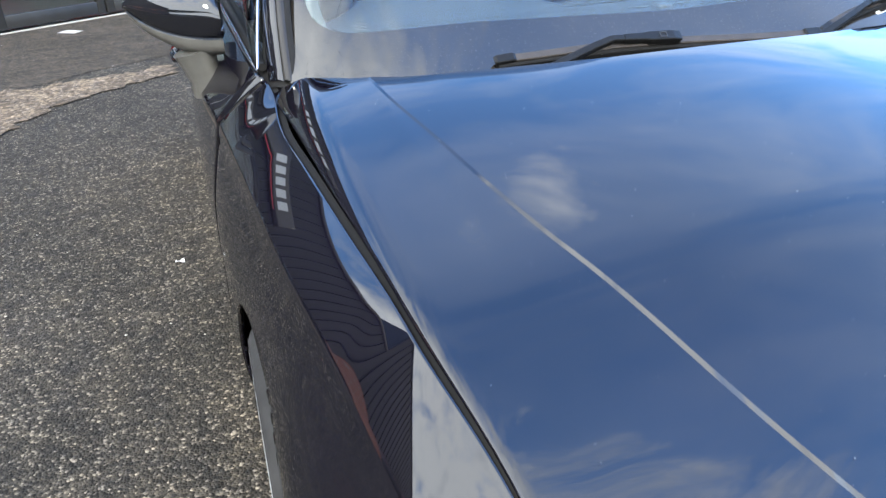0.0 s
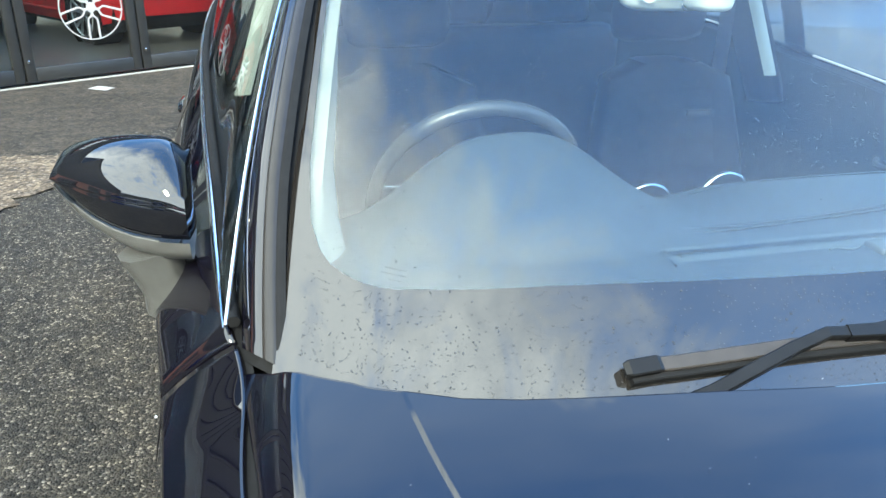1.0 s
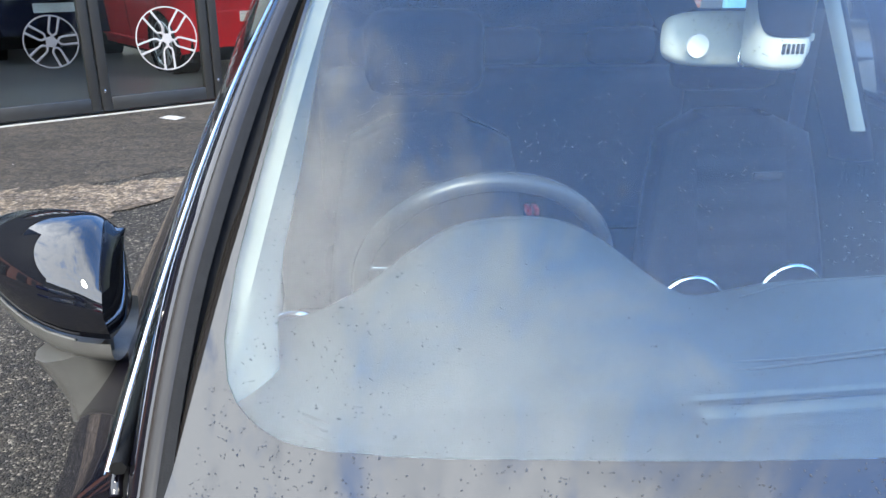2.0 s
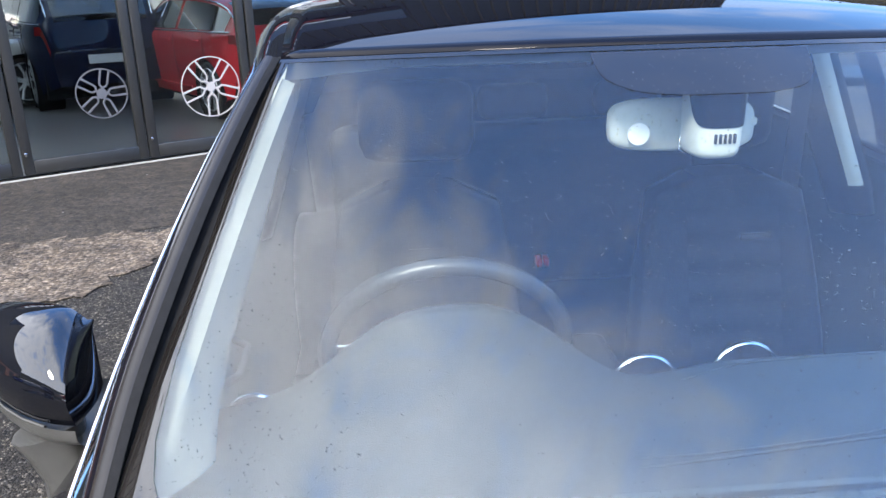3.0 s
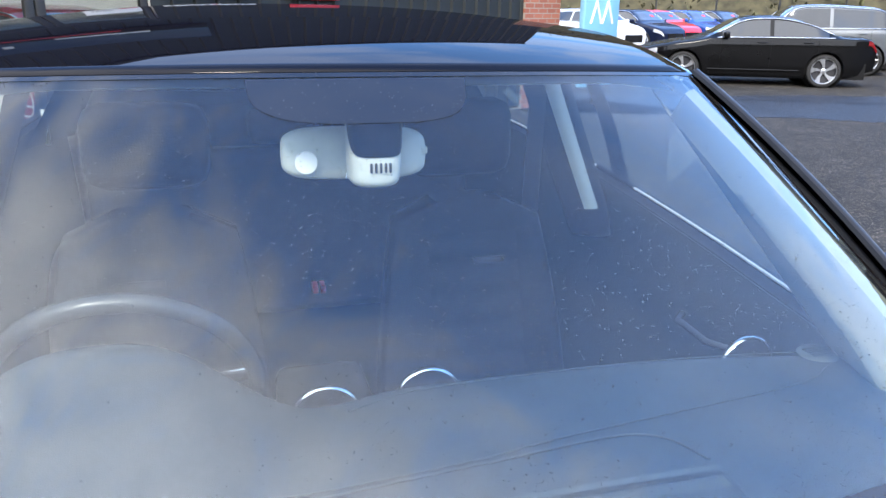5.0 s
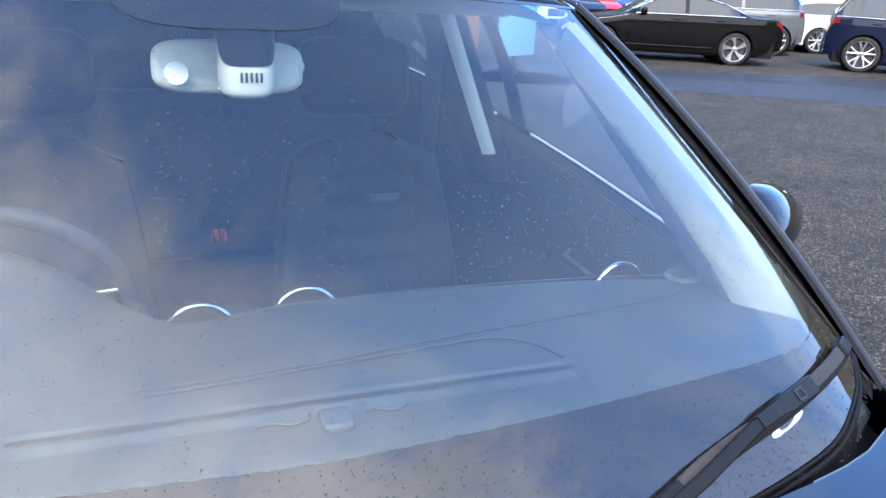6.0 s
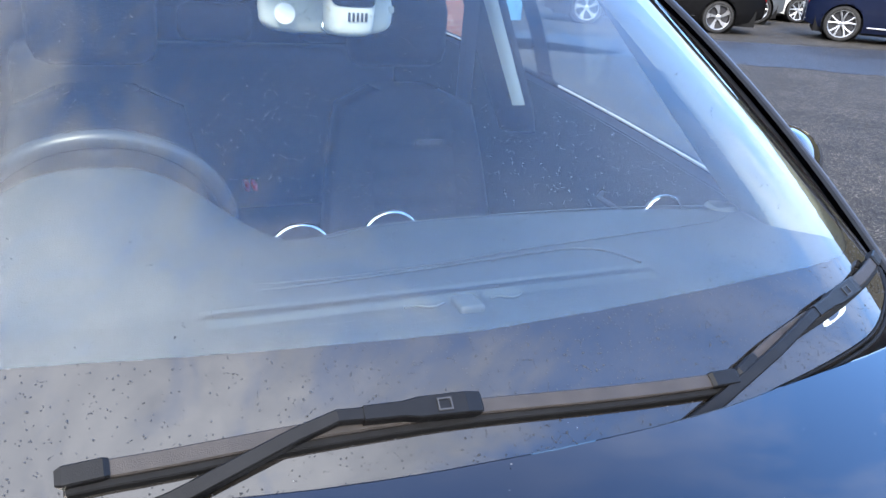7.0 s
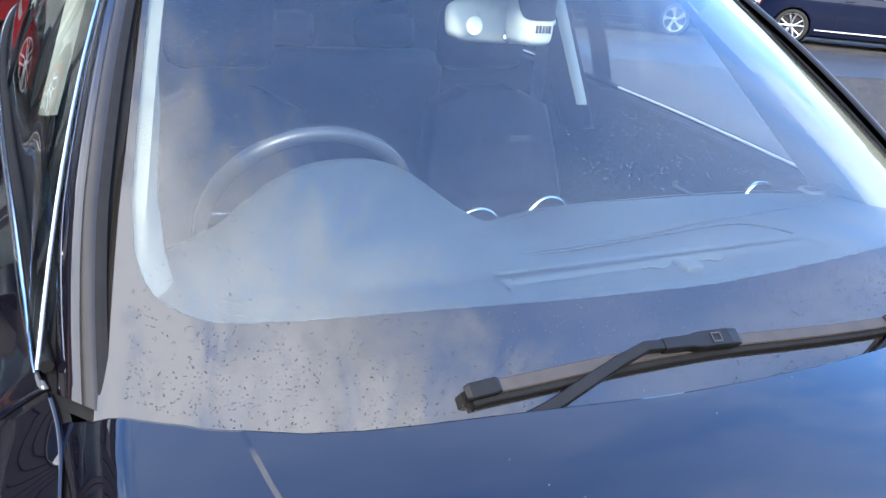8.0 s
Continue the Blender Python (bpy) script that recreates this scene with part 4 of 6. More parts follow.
def build_wipers():
    # each: the blade's line, the clip's two ends, and the arm's way down to its spindle, all as places (s, v) on the glass
    sets = ((((-0.534, 0.068), (-0.49, 0.075), (-0.298, 0.091), (-0.13, 0.0935), (-0.03, 0.0905), (0.15, 0.078), (0.273, 0.069), (0.372, 0.062)), (-0.200, 0.0975), (-0.042, 0.0915), ((-0.232, 0.099), (-0.285, 0.0865), (-0.424, 0.040), (-0.56, -0.004))),
            (((0.386, 0.062), (0.45, 0.083), (0.52, 0.098), (0.60, 0.106), (0.73, 0.109), (0.83, 0.102), (0.936, 0.086)), (0.583, 0.106), (0.742, 0.110), ((0.555, 0.100), (0.46, 0.075), (0.317, 0.034), (0.20, -0.004))))
    for line_sv, c0, c1, way in sets:
        w = part("wiper", bmesh.new(), M_PLASTIC, car, "black wiper lying at the foot of the glass")

        def on(ps, pv, h):
            return screen(ps, pv, h)

        def up_at(px):
            return Vector((0.42 * px, -0.56, 0.80)).normalized()

        n = 24
        along_glass = curve(*line_sv)
        xy = [(lerp(line_sv[0][0], line_sv[-1][0], i / n), along_glass(lerp(line_sv[0][0], line_sv[-1][0], i / n))) for i in range(n + 1)]
        line = [on(x, y, 0.017) for x, y in xy]
        ups = [up_at(x) for x, y in xy]
        part("blade", flat_bar(line, ups, 0.0155, 0.005), M_BLADE, w, "dusty brown-grey blade spoiler", smooth=False)
        under = [p - u * 0.0045 for p, u in zip(line, ups)]
        part("rubber_lip", flat_bar(under, ups, 0.016, 0.012, -0.006), M_RUBBER, w, "black rubber wiping edge", smooth=False)
        for a, b in ((0, 1), (n, n - 1)):
            e = (line[b] - line[a]).normalized()
            p = [line[a] - e * 0.006 + ups[a] * 0.0015, line[a] + ups[a] * 0.0035, line[a] + e * 0.030 + ups[a] * 0.0035, line[a] + e * 0.034 + ups[a] * 0.001]
            part("end_cap", flat_bar(p, [ups[a]] * 4, [0.014, 0.0175, 0.0175, 0.0165], 0.012), M_ARM, w, "black end cap", smooth=False)
        # arm: a flat pressed bar from the clip, bent at the knee, down to its spindle
        pts = [on(*c0, 0.030)] + [on(*q, 0.030 if i == 0 else (0.026, 0.026, 0.018, 0.012)[i]) for i, q in enumerate(way)]
        us = [up_at(c0[0])] + [up_at(q[0]) for q in way]
        part("arm", flat_bar(pts, us, [0.0125, 0.0125, 0.0135, 0.0145, 0.018], 0.010), M_ARM, w, "black painted wiper arm", smooth=False)
        part("spindle_cap", lathe([(0.0, 0.012), (0.012, 0.010), (0.014, -0.02)], 16, "z", tuple(pts[-1])), M_ARM, w)
        ca, cb = on(*c0, 0.031), on(*c1, 0.031)
        u = up_at((c0[0] + c1[0]) / 2)
        cl = [ca.lerp(cb, t) - u * h for t, h in ((0, 0.0), (0.32, 0.0), (0.45, 0.0), (0.85, 0.0), (0.98, 0.003), (1.0, 0.006))]
        c = part("clip", flat_bar(cl, [u] * 6, [0.0145, 0.0155, 0.0205, 0.0215, 0.021, 0.018], 0.013), M_ARM, w, "matt black blade clip", smooth=False)
        e = (cb - ca).normalized()
        f = u.cross(e).normalized()
        m = Matrix((e, f, e.cross(f))).transposed().to_4x4()
        m.translation = ca.lerp(cb, 0.66)
        bm = bmesh.new()
        for x0, x1, y0, y1 in ((-0.007, 0.007, 0.0045, 0.006), (-0.007, 0.007, -0.006, -0.0045), (-0.007, -0.0055, -0.0045, 0.0045), (0.0055, 0.007, -0.0045, 0.0045)):
            box(bm, x0, x1, y0, y1, -0.001, 0.0012)
        bmesh.ops.transform(bm, matrix=m, verts=bm.verts)
        part("clip_button", bm, M_PLASTIC, c, "raised square release catch")


def build_mirrors():
    top_z = curve((0.824, 1.132), (0.845, 1.149), (0.89, 1.151), (0.94, 1.143), (0.985, 1.127), (1.005, 1.113), (1.016, 1.096))
    low_z = curve((0.824, 1.029), (0.9, 1.034), (0.95, 1.045), (0.99, 1.064), (1.016, 1.084))
    bot_z = curve((0.824, 0.986), (0.88, 0.990), (0.94, 1.010), (0.985, 1.038), (1.016, 1.078))
    silver = material("mirror_silver", (0.8, 0.82, 0.84), 0.02, 1.0, 0, 0)
    for s in (-1, 1):
        back = 0.02 if s > 0 else 0.0

        def ridge(x):
            return 0.528 + back + 0.135 * ((x - 0.824) / 0.19) ** 1.7

        # upper cap: a facet that looks at the sky above a ridge, a steep facet below it
        def cap_pt(u, v):
            x = lerp(0.824, 1.016, u)
            zt, zl, yr = top_z(x), low_z(x), ridge(x)
            zr = lerp(zl, zt, 0.42)
            d = 1 - 0.45 * u ** 3
            # below the ridge a steep band, above it one smooth brow that runs over to the rear edge
            if v < 0.3:
                t = v / 0.3
                return Vector((-x, yr + 0.016 * (1 - t) ** 1.6, lerp(zl, zr, t)))
            a = (v - 0.3) / 0.7 * 1.65
            return Vector((-x, yr + 0.002 + 0.096 * d * (1 - math.cos(a)) ** 0.85, zr + (zt - zr) * math.sin(a)))

        bm = grid(cap_pt, 24, 50)
        # close the inner end
        grid(lambda u, v: cap_pt(0.0, v).lerp(Vector((-0.822, ridge(0.824) + 0.11, lerp(1.036, 1.13, v))), u) + Vector((0.006 * math.sin(3.14159 * u), 0, 0)), 5, 50, bm)
        bmesh.ops.remove_doubles(bm, verts=bm.verts, dist=0.0004)
        cap = part("door_mirror", mirrored(bm, s), M_CAP, car, "glossy black door mirror with grey lower shell")

        def low_pt(u, v):
            x = lerp(0.824, 1.014, u)
            yr, zl, zb = ridge(x), low_z(x) - 0.003, bot_z(x)
            a = v * 3.14159
            return Vector((-x, yr + 0.075 - 0.066 * math.cos(a), lerp(zl, zb, math.sin(a) ** 0.7)))

        part("lower_shell", mirrored(grid(low_pt, 20, 16), s), M_GREYPL, cap, "dark grey plastic lower shell")
        part("indicator_strip", mirrored(tube([(-x, ridge(x) + 0.013, low_z(x) - 0.005) for x in (0.865, 0.90, 0.93, 0.96, 0.985)], 0.0025, 6), s), M_GREYPL, cap, "slim smoked indicator strip")
        part("mirror_glass", mirrored(grid(lambda u, v: (lerp(-0.84, -0.965, u), ridge(lerp(0.84, 0.965, u)) + 0.07, lerp(1.045, 1.11, v)), 6, 6), s), silver, cap)
        bm = tube([(-0.885, 0.60 + back, 1.0), (-0.878, 0.60 + back, 0.968), (-0.868, 0.602 + back, 0.935), (-0.864, 0.605 + back, 0.905)], [0.046, 0.038, 0.036, 0.04], 12, 1.0, (0, 1, 0))
        part("mirror_foot", mirrored(bm, s), M_GREYPL, cap, "dark grey mirror foot on the door")


build_wheels()
build_screen()
build_wipers()
build_mirrors()


# ---- inside the near car ----
def dash_z(x, y):
    base = DASH(y)
    hump = 0.108 * math.exp(-((abs(x + 0.36) / 0.165) ** 2.8)) * max(0.0, min(1.0, (y - 0.30) / 0.27)) ** 0.9
    dip = 0.018 * math.exp(-(((x + 0.10) / 0.08) ** 2)) * max(0.0, min(1.0, (y - 0.42) / 0.18))
    return base + hump - dip - 0.012 * (abs(x) / 0.7) ** 4


DASH = curve((0.10, 1.012), (0.18, 1.055), (0.23, 1.0665), (0.29, 1.070), (0.36, 1.066), (0.45, 1.057), (0.55, 1.045), (0.61, 1.032), (0.64, 1.008), (0.655, 0.96))


def round_vent(parent, x, y, z):
    v = part("air_vent", lathe([(0.0475, -0.004), (0.0500, -0.002), (0.0500, 0.004), (0.0475, 0.006), (0.0475, -0.004)], 40, "y", (x, y, z)), M_CHROME, parent, "round vent with a chrome ring")
    part("vent_hub", lathe([(0.0470, 0.006), (0.0465, 0.000), (0.036, 0.012), (0.012, 0.014), (0.010, 0.004), (0.0, 0.003)], 28, "y", (x, y, z)), M_PLASTIC, v)


def build_inside():
    def top(u, v):
        x = lerp(-0.715, 0.715, u)
        y0 = 0.06 + 0.17 * (abs(x) / 0.715) ** 3
        y1 = 0.655 - 0.06 * (abs(x) / 0.715) ** 3
        y = lerp(y0, y1, v ** 0.8)
        z = dash_z(x, lerp(0.10, 0.655, v ** 0.8))
        gs, gv = on_screen(x, y)
        return (x, y, min(z, screen(gs, gv).z - 0.03))

    d = part("dashboard", grid(top, 90, 50), M_DASH, car, "dark grey soft-touch dashboard under the glass")
    part("dash_face", grid(lambda u, v: (lerp(-0.715, 0.715, u), lerp(0.655 - 0.06 * abs(2 * u - 1) ** 3, 0.60, v), lerp(dash_z(lerp(-0.715, 0.715, u), 0.655), 0.60, v)), 40, 6), M_DASH, d)
    # demister slot: recessed frame, two trays and slats
    def bar(x0, x1, y0, y1, h=0.004, mat=M_DASH, name="demister_frame"):
        return part(name, grid(lambda u, v: (lerp(x0, x1, u), lerp(y0, y1, v), dash_z(lerp(x0, x1, u), lerp(y0, y1, v)) + h), 16, 2), mat, d)

    bar(-0.258, 0.287, 0.2745, 0.283, 0.0055, M_TRAY)
    bar(-0.264, -0.258, 0.190, 0.283, 0.005)
    bar(0.287, 0.293, 0.190, 0.283, 0.005)
    bar(-0.258, 0.287, 0.270, 0.2725, 0.0012, M_RUBBER, "demister_gap")
    bar(-0.258, 0.287, 0.190, 0.270, 0.0015, M_TRAY, "demister_tray")
    bar(-0.006, -0.003, 0.200, 0.270, 0.0045, M_DASH, "demister_divider")
    bar(0.040, 0.043, 0.200, 0.270, 0.0045, M_DASH, "demister_divider")
    for i in range(15):
        bar(0.095 + i * 0.0125, 0.0975 + i * 0.0125, 0.232, 0.262, 0.0045, M_DASH, "demister_slat")
    for yy in (0.215, 0.231, 0.246, 0.262):
        bar(-0.245, -0.02, yy, yy + 0.0022, 0.0045, M_DASH, "demister_slat")
        bar(0.090, 0.275, yy, yy + 0.0022, 0.0048, M_DASH, "demister_slat")
    part("light_sensor", a_box(0.002, 0.032, 0.222, 0.256, dash_z(0, 0.24) - 0.006, dash_z(0, 0.24) + 0.009, 0.004), M_SENSOR, d, "pale sensor block in the demister slot")
    # wavy wiring clips beside the sensor
    for x0, x1 in ((-0.055, -0.008), (0.048, 0.088)):
        line = [(lerp(x0, x1, k / 12), 0.245 + 0.0035 * math.sin(k * 0.6), dash_z(x0, 0.245) + 0.004) for k in range(13)]
        part("slot_clip", tube(line, 0.0016, 6), M_TRAY, d)
    # padded plateau behind the slot: a raised step with a double seam, and the long seam to the side speaker
    for pts, wide in ((((-0.36, 0.316), (-0.289, 0.324), (-0.166, 0.341), (-0.026, 0.357), (0.06, 0.368), (0.143, 0.386), (0.238, 0.401), (0.342, 0.416), (0.458, 0.435), (0.56, 0.462), (0.62, 0.500)), 0.0026),
                      (((-0.30, 0.309), (-0.238, 0.317), (-0.169, 0.327), (-0.10, 0.338), (-0.03, 0.347), (0.10, 0.362), (0.20, 0.374), (0.245, 0.372), (0.275, 0.350), (0.292, 0.300)), 0.0030),
                      (((-0.06, 0.560), (0.05, 0.585), (0.3, 0.596), (0.64, 0.570)), 0.0017)):
        fx = curve(*[(i, p[0]) for i, p in enumerate(pts)])
        fy = curve(*[(i, p[1]) for i, p in enumerate(pts)])
        n = (len(pts) - 1) * 8
        line = [(fx(i / 8), fy(i / 8), dash_z(fx(i / 8), fy(i / 8)) + 0.0008) for i in range(n + 1)]
        part("dash_seam", tube(line, wide * 0.6, 6), M_DASH, d)
    sp = part("side_speaker", lathe([(0.0, 0.005), (0.026, 0.0045), (0.030, 0.0)], 28, "z", (0.655, 0.555, dash_z(0.655, 0.555) + 0.001)), M_TRAY, d, "oval side vent in the dashboard top")
    for k in range(5):
        part("vent_slit", a_box(0.635, 0.675, 0.541 + k * 0.006, 0.5425 + k * 0.006, dash_z(0.655, 0.555) + 0.004, dash_z(0.655, 0.555) + 0.0068), M_RUBBER, sp)
    for x, top_z in ((-0.078, 1.025), (0.070, 1.036), (0.594, 1.037), (-0.625, 1.011)):
        round_vent(d, x, 0.652 - 0.03 * (abs(x) / 0.7) ** 3, top_z - 0.050)
    # steering wheel
    c, r = Vector((-0.352, 0.772, 0.983)), 0.185
    sw = part("steering_wheel", bmesh.new(), M_SEAT, car, "black leather steering wheel")
    a1, a2 = Vector((1, 0, 0)), Vector((0, -0.38, 0.925)).normalized()
    ring = [c + a1 * (r * math.cos(6.28318 * k / 48)) + a2 * (r * math.sin(6.28318 * k / 48)) for k in range(49)]
    part("rim", tube(ring, 0.0145, 10, 1.0, (0, 0.925, 0.38)), M_WHEELRIM, sw)
    part("airbag_pad", lathe([(0.0, -0.03), (0.06, -0.028), (0.075, -0.01), (0.07, 0.03)], 24, "y", (c.x, c.y, c.z)), M_SEAT, sw)
    for k in (0.1, 3.04, 4.71):
        part("spoke", tube([c + a1 * (0.06 * math.cos(k)) + a2 * (0.06 * math.sin(k)), c + a1 * (r * math.cos(k)) + a2 * (r * math.sin(k))], 0.016, 8, 0.5, (0, 0.925, 0.38)), M_CHROME, sw)
    part("column", tube([(c.x, 0.60, 0.95), (c.x, 0.73, 0.98)], 0.05, 12), M_PLASTIC, sw)
    # seats
    for x in (-0.36, 0.36):
        st = part("front_seat", bmesh.new(), M_SEAT, car, "black leather front seat with headrest")

        def back(u, v):
            a = 6.28318 * u
            w = lerp(0.24, 0.17, v ** 2) * (1 if v < 0.999 else 0.5)
            dep = 0.075 * (1 - 0.3 * v)
            cx, cy = math.copysign(abs(math.cos(a)) ** 0.6, math.cos(a)), math.copysign(abs(math.sin(a)) ** 0.7, math.sin(a))
            bol = 0.03 * abs(cx) ** 2 * (1 if cy < 0 else 0)
            return (x + w * cx, 1.30 + 0.14 * v + dep * cy - bol, lerp(0.50, 1.09, v))

        part("backrest", grid(back, 32, 14), M_SEAT, st)
        part("centre_panel", grid(lambda u, v: (x + lerp(-0.11, 0.11, u), 1.215 + 0.14 * v + 0.002 * math.sin(v * 40), lerp(0.58, 1.02, v)), 8, 40), M_SEAT, st)
        part("headrest", box(bmesh.new(), x - 0.135, x + 0.135, 1.44, 1.54, 1.13, 1.32, 0.045), M_SEAT, st)
        part("headrest_posts", tube([(x - 0.06, 1.49, 1.05), (x - 0.06, 1.49, 1.15)], 0.006, 6), M_CHROME, st)
        part("cushion", box(bmesh.new(), x - 0.25, x + 0.25, 0.86, 1.36, 0.38, 0.54, 0.05), M_SEAT, st)
        part("label_tag", a_box(x - 0.035, x + 0.035, 1.225, 1.228, 0.985, 1.0), M_PLASTIC, st, "pale printed seat tag")
    rs = part("rear_bench", bmesh.new(), M_SEAT, car, "dark rear seat bench")
    part("backrest", box(bmesh.new(), -0.62, 0.62, 2.20, 2.34, 0.5, 1.08, 0.05), M_SEAT, rs)
    for x in (-0.4, 0.0, 0.4):
        part("headrest", box(bmesh.new(), x - 0.12, x + 0.12, 2.27, 2.35, 1.08, 1.2, 0.035), M_SEAT, rs)
    part("cushion", box(bmesh.new(), -0.62, 0.62, 1.72, 2.24, 0.36, 0.52, 0.05), M_SEAT, rs)
    part("cabin_floor", a_box(-0.72, 0.72, 0.2, 3.1, 0.25, 0.30, 0.01), M_RUBBER, car)
    part("centre_console", box(bmesh.new(), -0.11, 0.11, 0.6, 1.5, 0.3, 0.66, 0.03), M_PLASTIC, car)
    for bx in (0.058, 0.082):
        part("belt_buckle", a_box(bx, bx + 0.017, 2.12, 2.17, 0.604, 0.632, 0.004), M_RED, car, "red seat belt buckle button")
    for s in (-1, 1):
        # door cards, pale A-pillar and B-pillar trims
        def card(u, v):
            y = lerp(0.34, 2.9, u)
            return (s * (belt_x(y) - 0.035 - 0.05 * v), y, lerp(belt_z(y) - 0.004, 0.35, v))
        c = part("door_card", grid(card, 30, 10), M_DASH, car, "dark door lining")
        part("door_pull", tube([(s * 0.73, 0.86, 0.90), (s * 0.70, 0.89, 0.905), (s * 0.70, 0.99, 0.91), (s * 0.73, 1.02, 0.91)], 0.007, 8), M_PLASTIC, c)
        part("belt_ledge", grid(lambda u, v: (s * (belt_x(lerp(0.34, 2.9, u)) - 0.002 - 0.035 * v), lerp(0.34, 2.9, u), belt_z(lerp(0.34, 2.9, u)) + 0.002 - 0.01 * v), 30, 2), M_RUBBER, c)

        def bend(c, e, t):
            """From the inner edge of the trim to the side window, swelling towards the glass."""
            d = c.lerp(e, 0.45) + Vector((-0.024, 0.0, 0.032))
            return c.lerp(d, t).lerp(d.lerp(e, t), t)

        inner = curve((0.0, 0.924), (0.183, 0.934), (0.243, 0.952), (0.302, 0.967), (0.368, 0.976), (0.4, 0.982), (0.5, 0.985), (0.6, 0.99), (0.7, 1.0), (0.8, 1.01), (0.9, 1.02), (1.0, 1.025))

        def trim_a(u, v):
            g = lerp(0.05, 0.955, u)
            a = screen(0.988, g, -0.009)
            b = screen(0.965, g, -0.020)
            c = screen(inner(g), g, -0.080)
            k = (g - 0.13) / 0.62
            e = Vector((0.72, 0.617, 1.03)).lerp(Vector((0.612, 0.939, 1.33)), k)
            p = a.lerp(b, v / 0.15) if v < 0.15 else (b.lerp(c, (v - 0.15) / 0.25) if v < 0.4 else bend(c, e, (v - 0.4) / 0.6))
            return (s * p.x, p.y, p.z)
        part("pillar_trim", grid(trim_a, 30, 20), M_TRIMA, car, "pale grey windscreen pillar trim")
        low_in, low_out = (0.729, 0.768) if s < 0 else (0.697, 0.737)
        top_in, top_out = (0.636, 0.676) if s < 0 else (0.594, 0.637)

        def trim_b(u, v):
            zz = lerp(1.03, 1.46, u)
            k = (zz - 1.036) / 0.282
            xi, xo = lerp(low_in, top_in, k), lerp(low_out, top_out, k)
            return (s * lerp(xi, xo, v), 1.46 + 0.12 * (zz - 1.036) - 0.006 * math.sin(3.14159 * v), zz)
        part("pillar_trim", grid(trim_b, 16, 6), M_PALETRIM, car, "pale grey door pillar trim")
        def pillar_dark(u, v):
            zz = lerp(0.95, 1.46, u)
            k = (zz - 1.036) / 0.282
            xi, xo = lerp(low_in, top_in, k) - 0.036, lerp(low_out, top_out, k) + 0.055
            return (s * lerp(xi, xo, v), 1.472 + 0.12 * (zz - 1.036) + 0.05 * (2 * v - 1) ** 2, zz)
        part("pillar_back", grid(pillar_dark, 12, 8), M_SEAT, car, "dark lining of the door pillar")
        part("rear_pillar_trim", grid(lambda u, v: (s * lerp(lerp(0.80, 0.60, u), lerp(0.70, 0.53, u), v), lerp(2.35, 2.62, v) + 0.1 * u, lerp(1.08, 1.44, u)), 10, 6), M_DASH, car, "dark grey rear pillar trim")
        part("rear_pillar_trim", grid(lambda u, v: (s * lerp(0.742, 0.764, v) , 2.44 + 0.02 * v, lerp(1.075, 1.19, u)), 4, 3), M_PALETRIM, car, "pale rear pillar trim")
        # sun visor and grab handle
        part("sun_visor", box(bmesh.new(), s * 0.33 - 0.17, s * 0.33 + 0.17, 0.93, 1.08, 1.405, 1.42, 0.008), M_TRIM, car, "folded pale grey sun visor")
    # white stands for the gleam on the chrome strip, right side only
    for y0, n in ((0.62, 17), (1.66, 19)):
        line = [(belt_x(y) - 0.014, y, belt_z(y) + 0.012) for y in [y0 + 0.05 * i for i in range(n)]]
        part("window_weatherstrip", tube(line, 0.0034, 6), M_WHITE, car, "thin weatherstrip at the foot of the window, its chrome gleam painted white")
    part("belt_webbing", grid(lambda u, v: (lerp(0.535, 0.50, u) + 0.045 * v, lerp(1.47, 1.42, u), lerp(1.32, 0.80, u)), 10, 1), M_SEAT, car)
    # interior mirror with camera housing
    mir = part("interior_mirror", bmesh.new(), M_TRIM, car, "pale grey backed interior mirror with round sticker")

    def rounded(cx, cy, cz, hw, hh, dep, tilt, rz, n=32, p=4.0):
        bm = bmesh.new()
        rings = []
        for sc, dd in ((0.55, -dep), (0.88, -dep * 0.92), (0.98, -dep * 0.6), (1.0, 0.0), (0.97, dep * 0.3)):
            ring = []
            for k in range(n):
                a = 6.28318 * k / n
                x = hw * sc * math.copysign(abs(math.cos(a)) ** (2 / p), math.cos(a))
                z = hh * sc * math.copysign(abs(math.sin(a)) ** (2 / p), math.sin(a))
                ring.append(bm.verts.new((x, dd, z)))
            rings.append(ring)
        for a, b in zip(rings, rings[1:]):
            for k in range(n):
                bm.faces.new((a[k], a[(k + 1) % n], b[(k + 1) % n], b[k]))
        bm.faces.new(rings[0])
        bm.faces.new(rings[-1])
        bmesh.ops.transform(bm, matrix=pose(cx, cy, cz, tilt, 0, rz), verts=bm.verts)
        return bm

    part("mirror_back", rounded(-0.016, 0.752, 1.333, 0.102, 0.037, 0.026, -8, -6), M_TRIM, mir)
    part("round_sticker", lathe([(0.0, -0.003), (0.0150, -0.003), (0.0155, 0.0)], 28, "y", (-0.087, 0.712, 1.329)), M_WHITE, mir, "round silvery white sticker")
    part("square_button", a_box(0.074, 0.084, 0.722, 0.728, 1.333, 1.343, 0.001), M_TRIM, mir)
    hw, dep, hx, hy = 0.0345, 0.040, -0.003, 0.672

    def cup(a, z):
        """The camera housing's wall: a rounded upright cup, flat to the front."""
        k = HOUSING(z)
        c, t = math.cos(a), math.sin(a)
        return Vector((hx + hw * k * math.copysign(abs(c) ** 0.7, c), hy + dep * k * math.copysign(abs(t) ** 0.75, t), z))

    HOUSING = curve((1.305, 0.40), (1.3065, 0.72), (1.311, 0.90), (1.318, 0.97), (1.33, 1.0), (1.36, 1.02), (1.405, 1.04))
